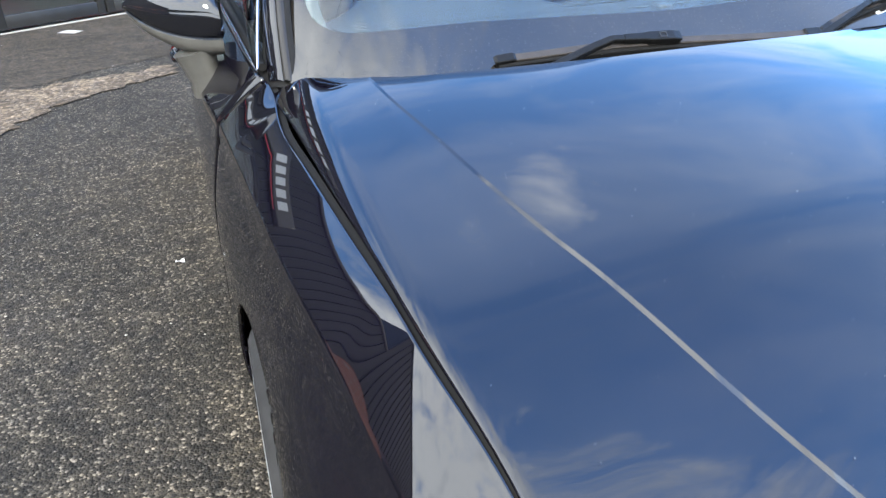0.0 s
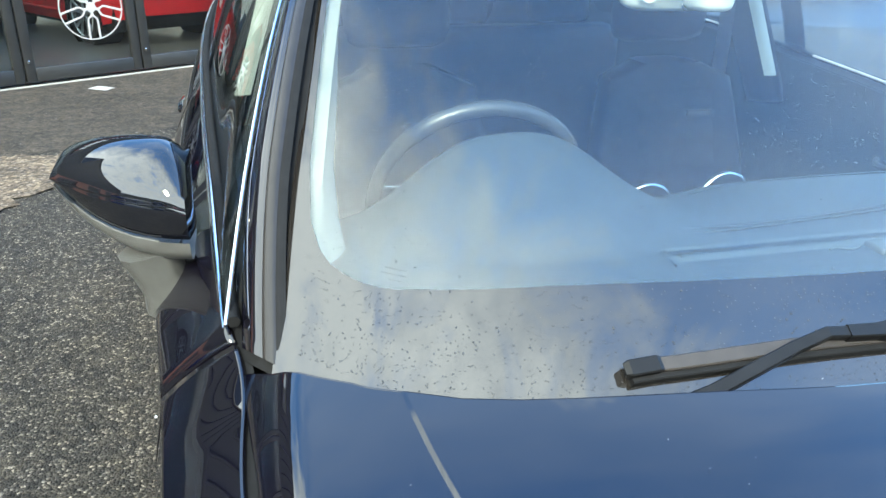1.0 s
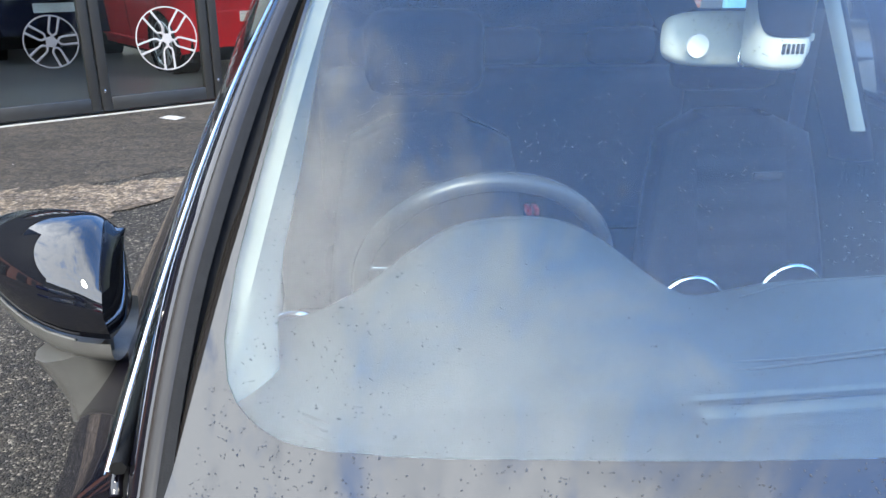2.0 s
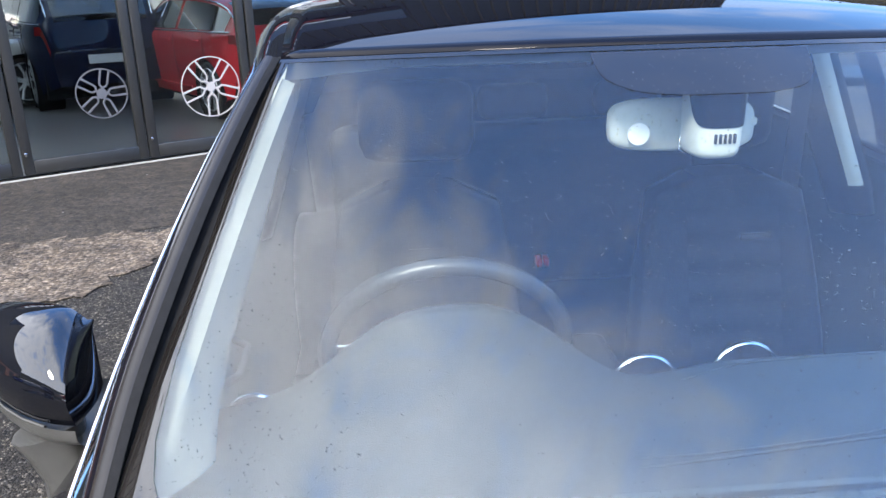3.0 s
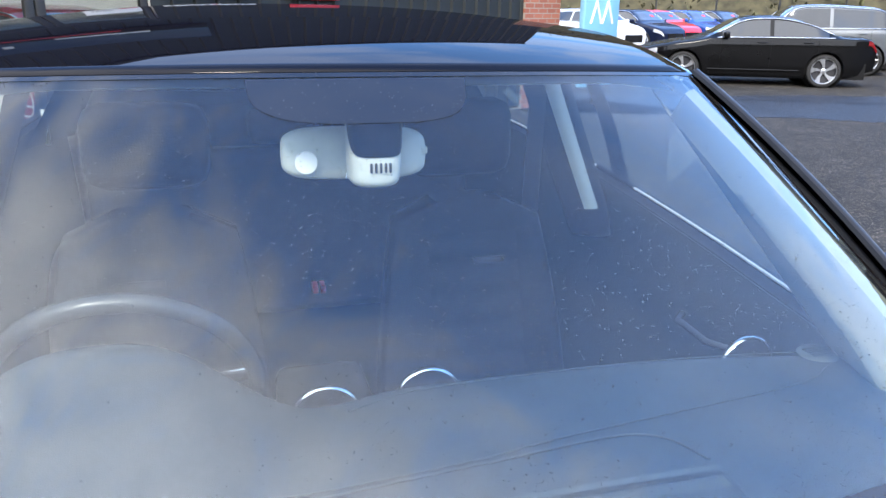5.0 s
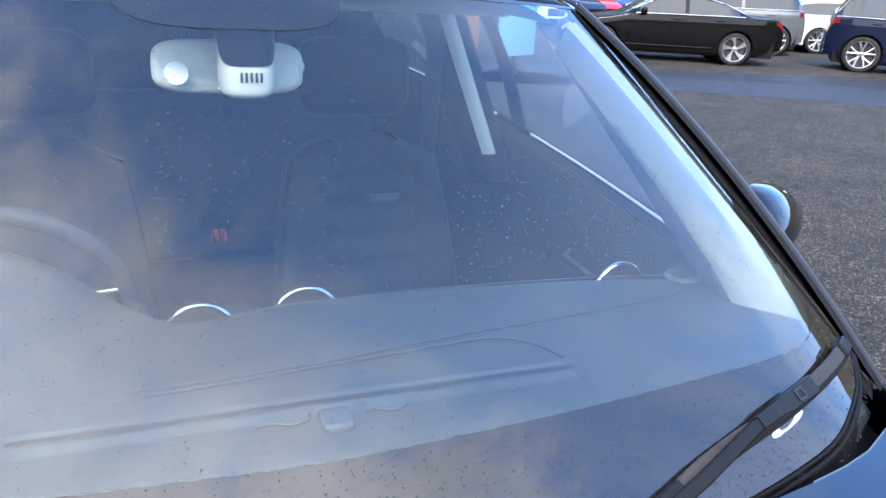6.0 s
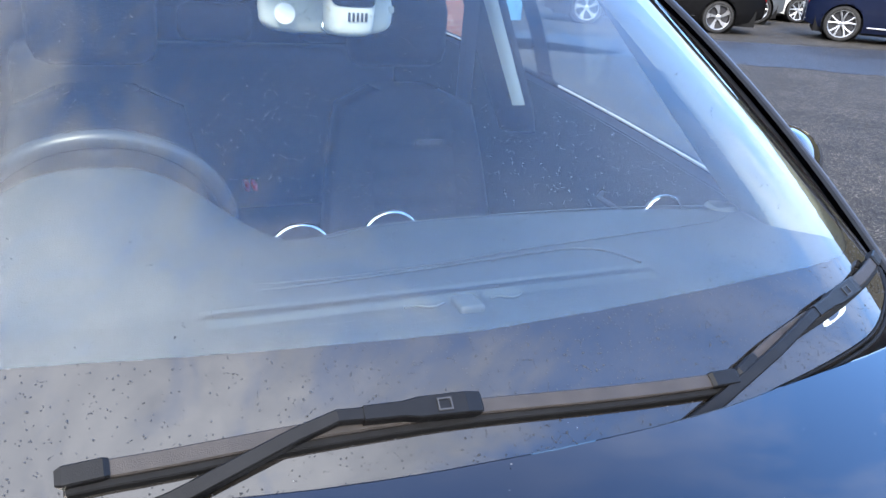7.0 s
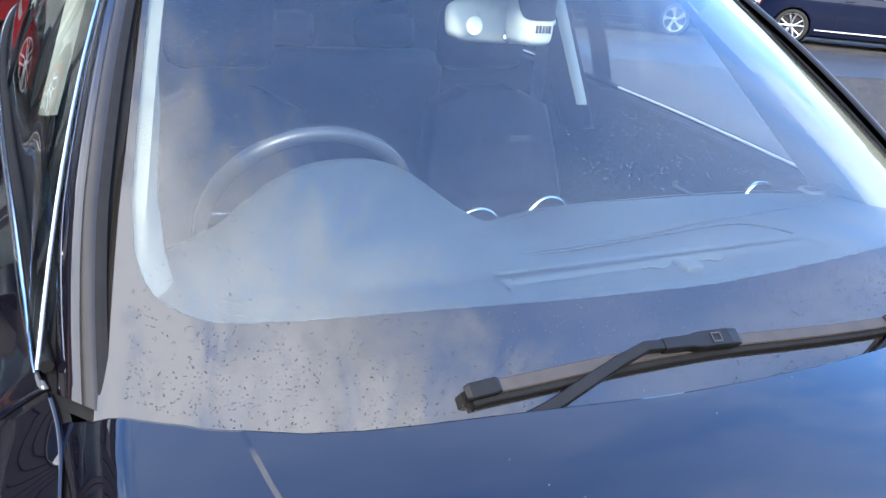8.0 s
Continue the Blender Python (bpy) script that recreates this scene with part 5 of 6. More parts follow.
    bm = grid(lambda u, v: cup(6.283185 * u, lerp(1.305, 1.400, v ** 1.4)), 40, 22)
    bmesh.ops.remove_doubles(bm, verts=bm.verts, dist=0.0002)
    bm.faces.new([bm.verts.new(cup(6.283185 * k / 30, 1.3052)) for k in range(30)])
    part("camera_cover", bm, M_TRIM, mir, "pale grey camera cover")

    def dark(u, v):
        q = 2 * u - 1
        z0 = 1.348 + 0.045 * abs(q) ** 5
        p = cup(4.712389 + 1.45 * q, lerp(z0, 1.402, v))
        return p + (p - Vector((hx, hy, p.z))).normalized() * 0.0015

    part("camera_window", grid(dark, 28, 8), M_CAMERA, mir, "dark oval camera window")
    for i in range(5):
        part("cooling_slot", a_box(-0.0145 + i * 0.0062, -0.0117 + i * 0.0062, hy - dep - 0.004, hy - dep + 0.012, 1.328, 1.3405, 0.001), M_PLASTIC, mir)
    part("mirror_stem", tube([(0.006, 0.70, 1.43), (0.006, 0.69, 1.39), (0.004, 0.735, 1.345)], 0.014, 8), M_PLASTIC, mir)
    part("mirror_cable", tube([(-0.032, 0.70, 1.325), (-0.036, 0.695, 1.310), (-0.028, 0.695, 1.304), (-0.022, 0.70, 1.312)], 0.0014, 6), M_CHROME, mir)


build_inside()


# ---- ground ----
def sheet(name, outline, z, mat, label, category, cell=0.0):
    bm = bmesh.new()
    f = bm.faces.new([bm.verts.new((x, y, z)) for x, y in outline])
    ob = finish(name, bm, mat, None, False)
    return tagged(ob, label, category, "", "structure")


def rough_edge(pts, amount, step, seed):
    """Breaks the straight sides of an outline into an uneven, worn one."""
    rnd = random.Random(seed)
    out = []
    for (x0, y0), (x1, y1) in zip(pts, pts[1:] + pts[:1]):
        n = max(1, int(math.hypot(x1 - x0, y1 - y0) / step))
        for i in range(n):
            t = i / n
            out.append((lerp(x0, x1, t) + rnd.uniform(-amount, amount), lerp(y0, y1, t) + rnd.uniform(-amount, amount)))
    return out


sheet("ground", [(-400, -400), (400, -400), (400, 400), (-400, 400)], 0.0, M_ASPHALT, "coarse grey asphalt of the car lot", "ground")

# the showroom front: FA is a foot of the glazing, FD runs along it, FN into the building
FA = Vector((-3.54, 6.467, 0.0))
FD = Vector((0.8575, 0.5144, 0.0)).normalized()
FN = Vector((-FD.y, FD.x, 0.0))
FRONT = Matrix((FD, FN, Vector((0, 0, 1)))).transposed().to_4x4()
FRONT.translation = FA


def plan(s, d):
    p = FA + FD * s + FN * d
    return (p.x, p.y)


sheet("pavement_apron", rough_edge([plan(-14, -0.02), plan(-14, -2.4), plan(-1.2, -2.35), plan(1.0, -2.15), plan(4.0, -2.3), plan(11.0, -2.4), plan(11.0, -0.02)], 0.03, 0.12, 3), 0.004, M_ASPHALT2, "smooth worn tarmac apron before the showroom", "pavement")
sheet("worn_concrete_patch", rough_edge([(-5.6, 3.0), (-3.6, 4.15), (-2.8, 4.60), (-1.8, 4.76), (-1.1, 5.0), (-1.1, 4.72), (-1.45, 4.45), (-1.85, 4.10), (-2.1, 3.62), (-2.7, 3.25), (-4.2, 2.55)], 0.07, 0.07, 5), 0.009, M_PATCH, "pale gravelly worn concrete patch in the asphalt", "pavement")
sheet("white_slab", [(-2.13, 6.77), (-1.97, 6.66), (-1.90, 6.77), (-2.06, 6.88)], 0.009, M_KERB, "small pale rectangular cover set in the tarmac", "drain cover")
sheet("road", rough_edge([(-12, 20.5), (7.9, 12.2), (10.5, 12.05), (14.0, 10.85), (26, 5.2), (40, -2), (38, -7), (22, 2.6), (10.4, 7.95), (7.3, 9.65), (5, 10.4)], 0.10, 0.25, 8), 0.004, M_ROAD, "damp bluish strip of smooth road", "road")


# ---- the showroom ----
def brick_material():
    m = bpy.data.materials.new("red_brick")
    m.use_nodes = True
    n, l = m.node_tree.nodes, m.node_tree.links
    b = n["Principled BSDF"]
    b.inputs["Roughness"].default_value = 0.85
    tc = n.new("ShaderNodeTexCoord")
    mp = n.new("ShaderNodeMapping")
    mp.inputs["Rotation"].default_value = (radians(90), 0, 0)
    t = n.new("ShaderNodeTexBrick")
    t.inputs["Scale"].default_value = 1.0
    t.inputs["Brick Width"].default_value = 0.225
    t.inputs["Row Height"].default_value = 0.075
    t.inputs["Mortar Size"].default_value = 0.008
    t.inputs["Color1"].default_value = (0.36, 0.12, 0.07, 1)
    t.inputs["Color2"].default_value = (0.27, 0.085, 0.05, 1)
    t.inputs["Mortar"].default_value = (0.30, 0.25, 0.2, 1)
    l.new(tc.outputs["Object"], mp.inputs[0])
    l.new(mp.outputs[0], t.inputs["Vector"])
    l.new(t.outputs["Color"], b.inputs["Base Color"])
    return m


M_BRICK = brick_material()
M_DECAL = material("white_silver_sticker", (0.40, 0.375, 0.36), 0.5, 0, 0, 0.06, 30)
M_WHEEL_REFLECTION = material("grey_wheel_reflection", (0.10, 0.10, 0.11), 0.5, 0, 0, 0.06, 30)
TOP, TOP_HALL = 4.6, 6.4


def build_showroom():
    hall = thing("showroom_building", "dark clad car showroom with full-height glazing and brick piers", "building", FRONT, "", "")
    # ribbed cladding over the openings: broad panels with raised ribs
    def clad(s0, s1, z0, z1, name="cladding"):
        bm = bmesh.new()
        n = int((s1 - s0) / 0.25)
        prof = []
        for i in range(n):
            a = s0 + (s1 - s0) * i / n
            w = (s1 - s0) / n
            prof += [(a, 0.0), (a + w * 0.80, 0.0), (a + w * 0.86, -0.035), (a + w * 0.94, -0.035)]
        prof.append((s1, 0.0))
        lo = [bm.verts.new((x, y - 0.06, z0)) for x, y in prof]
        hi = [bm.verts.new((x, y - 0.06, z1)) for x, y in prof]
        for i in range(len(prof) - 1):
            bm.faces.new((lo[i], lo[i + 1], hi[i + 1], hi[i]))
        part(name, bm, M_CLAD, hall, "dark grey ribbed metal cladding", smooth=False)

    clad(-4.3, 9.8, 2.75, TOP)
    clad(-22, -4.3, 2.75, TOP_HALL)
    part("parapet_cap", a_box(-22, -4.3, -0.13, 0.2, TOP_HALL, TOP_HALL + 0.08, 0.01), M_FRAME, hall)
    part("hall_side", a_box(-4.5, -4.3, 0.0, 12.0, TOP, TOP_HALL), M_CLAD, hall)
    part("roof_deck", a_box(-22, -4.4, 0.0, 12.0, TOP_HALL - 0.3, TOP_HALL - 0.05), M_FRAME, hall)
    part("parapet_cap", a_box(-4.3, 9.8, -0.13, 0.2, TOP, TOP + 0.08, 0.01), M_FRAME, hall)
    # the deck leaves an unseen opening, added to let sky brighten the inside
    for a, b, d0, d1 in ((-22, 9.8, 0.0, 1.6), (-22, 9.8, 8.2, 12.0), (-22, -4.4, 1.6, 8.2), (8.0, 9.8, 1.6, 8.2)):
        part("roof_deck", a_box(a, b, d0, d1, TOP - 0.35, TOP - 0.05), M_FRAME, hall)
    part("added_roof_opening", a_box(-4.4, 8.0, 1.6, 8.2, TOP - 0.2, TOP - 0.19), M_SHOPGLASS, hall, "unseen glazed roof opening, added to brighten the showroom").visible_shadow = False
    part("side_wall", a_box(9.6, 9.9, 0.0, 12.0, 0.0, TOP - 0.05), M_BRICK, hall)
    part("back_wall", a_box(-22, 9.8, 9.0, 9.2, 0.0, TOP - 0.36), M_PALEWALL, hall, "pale inner back wall")
    part("inner_floor", a_box(-22, 9.6, 0.08, 9.0, -0.05, 0.012), M_FLOORIN, hall, "grey polished showroom floor")
    part("threshold", a_box(-5, 9.6, -0.075, -0.04, -0.02, 0.014, 0.004), M_MORTAR, hall, "pale concrete threshold")
    # glazing bays
    bays = [-4.28 + 1.06 * i for i in range(14)]
    clad(3.14, 9.0, 0.05, 2.75)
    for i, s0 in enumerate(bays[:-7]):
        s1 = bays[i + 1]
        w = part("shop_window", bmesh.new(), M_FRAME, hall, "anthracite framed full-height glazed leaf")
        for k, (a, b, z0, z1) in enumerate(((s0 + 0.012, s0 + 0.095, 0.035, 2.7), (s1 - 0.083, s1 - 0.004, 0.035, 2.7), (s0 + 0.095, s1 - 0.083, 0.035, 0.155), (s0 + 0.095, s1 - 0.083, 2.58, 2.7))):
            part("frame_bar", a_box(a, b, -0.03, 0.04, z0, z1, 0.006), M_FRAME, w)
        g = part("pane", a_box(s0 + 0.09, s1 - 0.08, 0.0, 0.004, 0.15, 2.6), M_SHOPGLASS, w)
        g.visible_shadow = False
        part("handle", a_box(s0 + 0.03, s0 + 0.05, -0.06, -0.03, 0.20, 0.23, 0.004), M_CHROME, w)
    part("lintel", a_box(-22, 9.8, -0.05, 0.2, 2.7, 2.76), M_FRAME, hall)
    # brick piers and ribbed shutters further along the front
    for s0 in (-5.9, -10.1, -14.3, -18.5):
        part("brick_pier", a_box(s0, s0 + 1.6, -0.10, 0.3, 0.0, 2.76), M_BRICK, hall, "red brick pier")
        part("brick_head", a_box(s0 - 2.6, s0, -0.08, 0.3, 2.45, 2.76), M_BRICK, hall)
        bm = bmesh.new()
        z = 0.0
        k = 0
        while z < 2.44:
            box(bm, s0 - 2.6, s0, -0.02, 0.02, z + 0.012, z + 0.10)
            z += 0.11
        part("roller_shutter", bm, M_CLAD, hall, "dark ribbed roller shutter", smooth=False)
    for s0 in (9.0,):
        part("brick_pier", a_box(s0, s0 + 0.9, -0.12, 0.3, 0.0, 2.76), M_BRICK, hall, "red brick pier")
    # sign board: pale and red bars
    sg = part("sign_board", a_box(-1.6, 3.6, -0.16, -0.10, 3.05, 3.75, 0.01), M_GLOSS, hall, "dark fascia sign with pale bars")
    for i in range(5):
        part("sign_bar", a_box(-1.2 + i * 0.30, -1.2 + i * 0.30 + 0.20, -0.175, -0.16, 3.30, 3.62), M_WHITE, sg)
    for i in range(6):
        part("sign_bar", a_box(0.5 + i * 0.17, 0.5 + i * 0.17 + 0.10, -0.172, -0.16, 3.36, 3.46), M_WHITE, sg)
    part("sign_bar", a_box(1.9, 2.9, -0.172, -0.16, 3.22, 3.27), M_WHITE, sg)
    part("sign_bar", a_box(-1.2, 2.6, -0.172, -0.16, 3.12, 3.15), M_RED, sg)

    # wheel shapes inside the panes: a sticker, and a mirrored car wheel drawn dim
    def decal(s0, z0, r, turn, mat):
        th = thing("wheel_on_pane", "wheel shape on the showroom glass: silver sticker, grey painted reflection", "sticker", FRONT, "wheel stickers on the glass")
        part("ring", lathe([(r, -0.001), (r, -0.005), (r - 0.010, -0.006), (r - 0.011, -0.001)], 48, "y", (s0, 0, z0)), mat, th)
        for i in range(5):
            sp = bmesh.new()
            for da in (-1, 1):
                a = 6.28318 * i / 5 + turn
                way = [(r * q * math.cos(a + da * g), r * q * math.sin(a + da * g)) for q, g in ((0.10, 0.0), (0.24, 0.06), (0.36, 0.36), (0.46, 0.33), (0.97, 0.165))]
                tube([(s0 + x, -0.004, z0 + z) for x, z in way], [0.011, 0.010, 0.0085, 0.0085, 0.010], 6, 0.25, (0, 1, 0), sp)
            part("spoke", sp, mat, th)
        part("hub", lathe([(0.045, -0.001), (0.043, -0.006), (0.0, -0.008)], 24, "y", (s0, 0, z0)), mat, th)

    decal(1.685, 0.628, 0.285, -1.5708, M_DECAL)
    # no sticker: stands for a car's wheel reflected in the pane
    decal(0.70, 0.66, 0.22, -1.2, M_WHEEL_REFLECTION)


build_showroom()


# ---- other cars ----
def paint(name, c, metal=0.2):
    return material(name, c, 0.5, metal, 1.0, 0.1, 3, 0, 200, 0.15)


P_BLACK = material("black_car_paint", (0.003, 0.003, 0.0035), 0.5, 0, 0.5, 0.1, 3, 0, 200, 0.05)
P_NAVY = material("navy_car_paint", (0.004, 0.008, 0.028), 0.5, 0.1, 0.6, 0.1, 3, 0, 200, 0.1)
P_GREY = paint("grey_car_paint", (0.14, 0.15, 0.16), 0.5)
P_WHITE = paint("white_car_paint", (0.75, 0.76, 0.76), 0.0)
P_RED = paint("red_car_paint", (0.55, 0.012, 0.02), 0.0)
P_SILVER = paint("silver_car_paint", (0.42, 0.43, 0.44), 0.6)
P_BLUE = paint("blue_car_paint", (0.02, 0.07, 0.30), 0.2)
M_TAIL = material("red_tail_lens", (0.17, 0.005, 0.007), 0.2, 0, 0.8, 0.1, 20)
M_LAMP = material("clear_lamp_lens", (0.55, 0.57, 0.6), 0.1, 0.3, 0.8, 0.1, 20)
M_DARKIN = material("dark_cabin", (0.02, 0.021, 0.023), 0.7, 0, 0, 0.2, 10)

SHAPES = {
    "saloon": dict(L=4.72, W=0.92, H=1.42, wb=2.82, fo=0.88, belt=0.93, top=((0, 0.62), (0.03, 0.74), (0.14, 0.86), (0.27, 0.97), (0.33, 1.10), (0.43, 1.36), (0.52, 1.42), (0.62, 1.40), (0.72, 1.28), (0.83, 1.05), (0.87, 1.02), (0.97, 0.99), (1.0, 0.80))),
    "suv": dict(L=4.22, W=0.91, H=1.68, wb=2.60, fo=0.87, belt=1.05, top=((0, 0.72), (0.03, 0.88), (0.12, 1.02), (0.24, 1.10), (0.29, 1.22), (0.40, 1.60), (0.50, 1.68), (0.75, 1.66), (0.90, 1.58), (0.955, 1.30), (0.985, 1.05), (1.0, 0.80))),
    "estate": dict(L=4.75, W=0.92, H=1.46, wb=2.82, fo=0.88, belt=0.95, top=((0, 0.62), (0.03, 0.76), (0.14, 0.88), (0.27, 0.98), (0.33, 1.11), (0.43, 1.40), (0.52, 1.46), (0.75, 1.44), (0.88, 1.36), (0.955, 1.12), (0.985, 0.98), (1.0, 0.75))),
    "hatch": dict(L=4.1, W=0.88, H=1.46, wb=2.5, fo=0.82, belt=0.95, top=((0, 0.64), (0.03, 0.78), (0.14, 0.92), (0.24, 1.01), (0.30, 1.14), (0.42, 1.42), (0.52, 1.46), (0.75, 1.43), (0.90, 1.32), (0.955, 1.08), (0.985, 0.95), (1.0, 0.75))),
}


def other_car(name, label, shape, mat, m, group="", near=True, spokes=5, sticker=False, broad=False):
    """A parked car: its nose points along -y of its own frame, its front axle stands at y = 0."""
    d = SHAPES[shape]
    L, W, H, belt = d["L"], d["W"], d["H"], d["belt"]
    top = curve(*[(a * L - d["fo"], b) for a, b in d["top"]])
    y0, y1 = -d["fo"], L - d["fo"]
    root = thing(name, label, "car", m, group)
    r = 0.335 if shape != "suv" else 0.37

    def width(y):
        t = (y - y0) / L
        return W * (1 - 0.30 * max(0, (0.16 - t) / 0.16) ** 2.2 - 0.26 * max(0, (t - 0.84) / 0.16) ** 2.0)

    def section(y, v, off=0.0):
        w, zt = width(y), top(y)
        g = max(0.0, min(1.0, (zt - belt) / (H - belt)))
        zs = min(belt + 0.05 * (y - y0) / L, zt - 0.05)
        ex = lerp(w * 0.90, w * 0.72, g ** 0.8)
        ez = zt - lerp(0.015, 0.06, g)
        tt = (y - y0) / L
        zb = 0.22 + 0.13 * max(0.0, (tt - 0.86) / 0.14) ** 1.5 + 0.06 * max(0.0, (0.1 - tt) / 0.1)
        pts = ((w * 0.93, zb), (w * 0.962, 0.40), (w * 0.984, 0.60), (w, 0.80 * zs / 0.93), (w * 0.982, zs), (lerp(w * 0.955, ex, 0.08), zs + 0.015), (ex, ez), (ex * 0.72, lerp(ez, zt, 0.75)), (0, zt))
        ks = (0, 0.12, 0.24, 0.36, 0.46, 0.48, 0.74, 0.84, 1.0)
        for i in range(8):
            if v <= ks[i + 1] + 1e-9:
                t = (v - ks[i]) / (ks[i + 1] - ks[i])
                x, z = lerp(pts[i][0], pts[i + 1][0], t), lerp(pts[i][1], pts[i + 1][1], t)
                return Vector((x + off, y, z + off * 0.4))
        return Vector((0, y, zt))

    ny, nv = (72, 50) if near else (40, 25)
    bm = bmesh.new()
    for s in (-1, 1):
        h = bmesh.new()
        grid(lambda u, v: section(lerp(y0, y1, u), v), ny, nv, h)
        for ax in (0.0, d["wb"]):
            arch_cut(h, ax, r + 0.045, r)
        if s < 0:
            for q in h.verts:
                q.co.x = -q.co.x
        me = bpy.data.meshes.new("half")
        h.to_mesh(me)
        h.free()
        bm.from_mesh(me)
        bpy.data.meshes.remove(me)
    bmesh.ops.remove_doubles(bm, verts=bm.verts, dist=0.0005)
    body = part("body", bm, mat, root)
    # nose and tail closures
    for yy, n in ((y0, "front_bumper"), (y1, "rear_bumper")):
        sg = -1 if yy == y0 else 1
        part(n, grid(lambda u, v: Vector((section(yy, v * 0.98).x * (2 * u - 1), yy + sg * 0.05 * (1 - (2 * u - 1) ** 2), section(yy, v * 0.98).z)), 12, 8), mat, root)
    part("underside", a_box(-W * 0.85, W * 0.85, y0 + 0.2, y1 - 0.2, 0.17, 0.5), M_RUBBER, root)
    # windows laid on the greenhouse
    def find(zlim, a, b):
        for i in range(200):
            y = lerp(a, b, i / 200)
            if top(y) > zlim:
                return y
        return b
    ya, yb = find(belt + 0.14, y0, y1), find(belt + 0.14, y1, y0)
    yt0, yt1 = find(H - 0.075, y0, y1), find(H - 0.09, y1, y0)
    mid = lerp(ya, yb, 0.47)
    for s in (-1, 1):
        for a, b, gl in ((ya + 0.12, mid - 0.04, M_DARKIN), (mid + 0.04, yb - 0.12, M_DARKIN)):
            w = part("side_window", grid(lambda u, v: (lambda p: Vector((s * p.x, p.y, p.z)))(section(lerp(a, b, u), lerp(0.50, 0.715, v), 0.006)), 12, 6), P_WINDOW, root)
        line = [section(lerp(ya + 0.02, yb - 0.02, i / 30), 0.485, 0.012) for i in range(31)]
        part("window_trim", tube([(s * p.x, p.y, p.z) for p in line], 0.012, 6), M_CHROME, root)
        line = [section(lerp(ya + 0.02, yb - 0.02, i / 30), 0.735, 0.010) for i in range(31)]
        part("window_trim", tube([(s * p.x, p.y, p.z) for p in line], 0.010, 6), M_CHROME, root)
        for yy in (mid - 0.18, mid + 0.72):
            p = section(yy, 0.40, 0.02)
            part("door_handle", tube([(s * (p.x - 0.01), yy - 0.09, p.z), (s * (p.x + 0.012), yy - 0.06, p.z), (s * (p.x + 0.012), yy + 0.06, p.z), (s * (p.x - 0.01), yy + 0.09, p.z)], 0.012, 6), mat, root)
        for yy in (ya + 0.10, mid, mid + 0.92):
            line = [section(yy, k / 20 * 0.45, 0.0015) for k in range(2, 21)]
            part("door_gap", tube([(s * p.x, p.y, p.z) for p in line], 0.004, 4), M_RUBBER, root)
        p = section(lerp(y0, y1, 0.5), 0.1, 0.004)
        part("side_sill", tube([(s * (section(q, 0.09).x + 0.004), q, 0.33) for q in (0.5, 0.9, 1.4, d["wb"] - 0.5)], 0.02, 6), M_CHROME if shape == "suv" else mat, root)
        q = section(ya + 0.22, 0.48)
        part("door_mirror", box(bmesh.new(), s * (q.x + 0.10) - 0.09, s * (q.x + 0.10) + 0.09, ya + 0.12, ya + 0.24, q.z + 0.0, q.z + 0.13, 0.035), mat, root)
        p = section(y1 - 0.08, 0.42)
        part("tail_light", grid(lambda u, v: (lambda k: Vector((s * (k.x + 0.008), k.y + 0.004, k.z)))(section(lerp(y1 - 0.22, y1 - 0.012, u), lerp(0.385, 0.455, v), 0.003)), 8, 5), M_TAIL, root)
        part("headlight", grid(lambda u, v: (lambda k: Vector((s * (k.x + 0.006), k.y - 0.004, k.z)))(section(lerp(y0 + 0.015, y0 + 0.34, u), lerp(0.33, 0.45, v), 0.003)), 8, 5), M_LAMP, root)
        for ax in (0.0, d["wb"]):
            wheel(root, s * (W - 0.145), ax, r, s, 0.22, spokes, 0.77, broad=broad)
            part("arch_liner", lathe([(r + 0.046, s * (W - 0.03)), (r + 0.048, s * (W - 0.35)), (0.02, s * (W - 0.36))], 28, "x", (0, ax, r)), M_RUBBER, root)
    for a, b in ((ya - 0.02, yt0 - 0.02), (yb + 0.02, yt1 + 0.02)):
        part("windscreen" if a < 1.5 else "rear_window", grid(lambda u, v: (lambda p, k: Vector((k * p.x, p.y, p.z)))(section(lerp(a, b, v), lerp(0.78, 1.0, 1 - abs(2 * u - 1)), 0.006), 1 if u > 0.5 else -1), 16, 10), P_WINDOW, root)
    if sticker:
        part("price_sticker", grid(lambda u, v: section(lerp(lerp(ya, yt0, 0.36), lerp(ya, yt0, 0.60), u), lerp(0.89, 0.955, v), 0.012), 4, 4), M_RED, root, "red price sticker on the glass")
    part("grille", grid(lambda u, v: (lerp(-0.42, 0.42, u), y0 - 0.055 + 0.02 * abs(2 * u - 1), lerp(0.36, top(y0) - 0.02, v)), 8, 4), M_GLOSS, root)
    part("number_plate", a_box(-0.26, 0.26, y1 + 0.045, y1 + 0.06, 0.62, 0.73), M_WHITE, root)
    return root


P_WINDOW = material("car_window", (0.012, 0.014, 0.016), 0.03, 0, 1.0, 0.1, 4)


def set_at(x, y, heading):
    """A pose with the front axle's middle at x, y; heading: degrees of the nose from -y, turning left."""
    return pose(x, y, 0.0, 0, 0, heading)


def along(fx, fy, rx, ry, W, away):
    """The pose of a car from its near-side front and rear wheels; away: +1 where its middle lies to the nose's right."""
    d = Vector((fx - rx, fy - ry, 0)).normalized()
    n = Vector((d.y, -d.x, 0)) * away
    c = Vector((fx, fy, 0)) + n * (W - 0.145)
    return pose(c.x, c.y, 0, 0, 0, math.degrees(math.atan2(d.x, -d.y)))


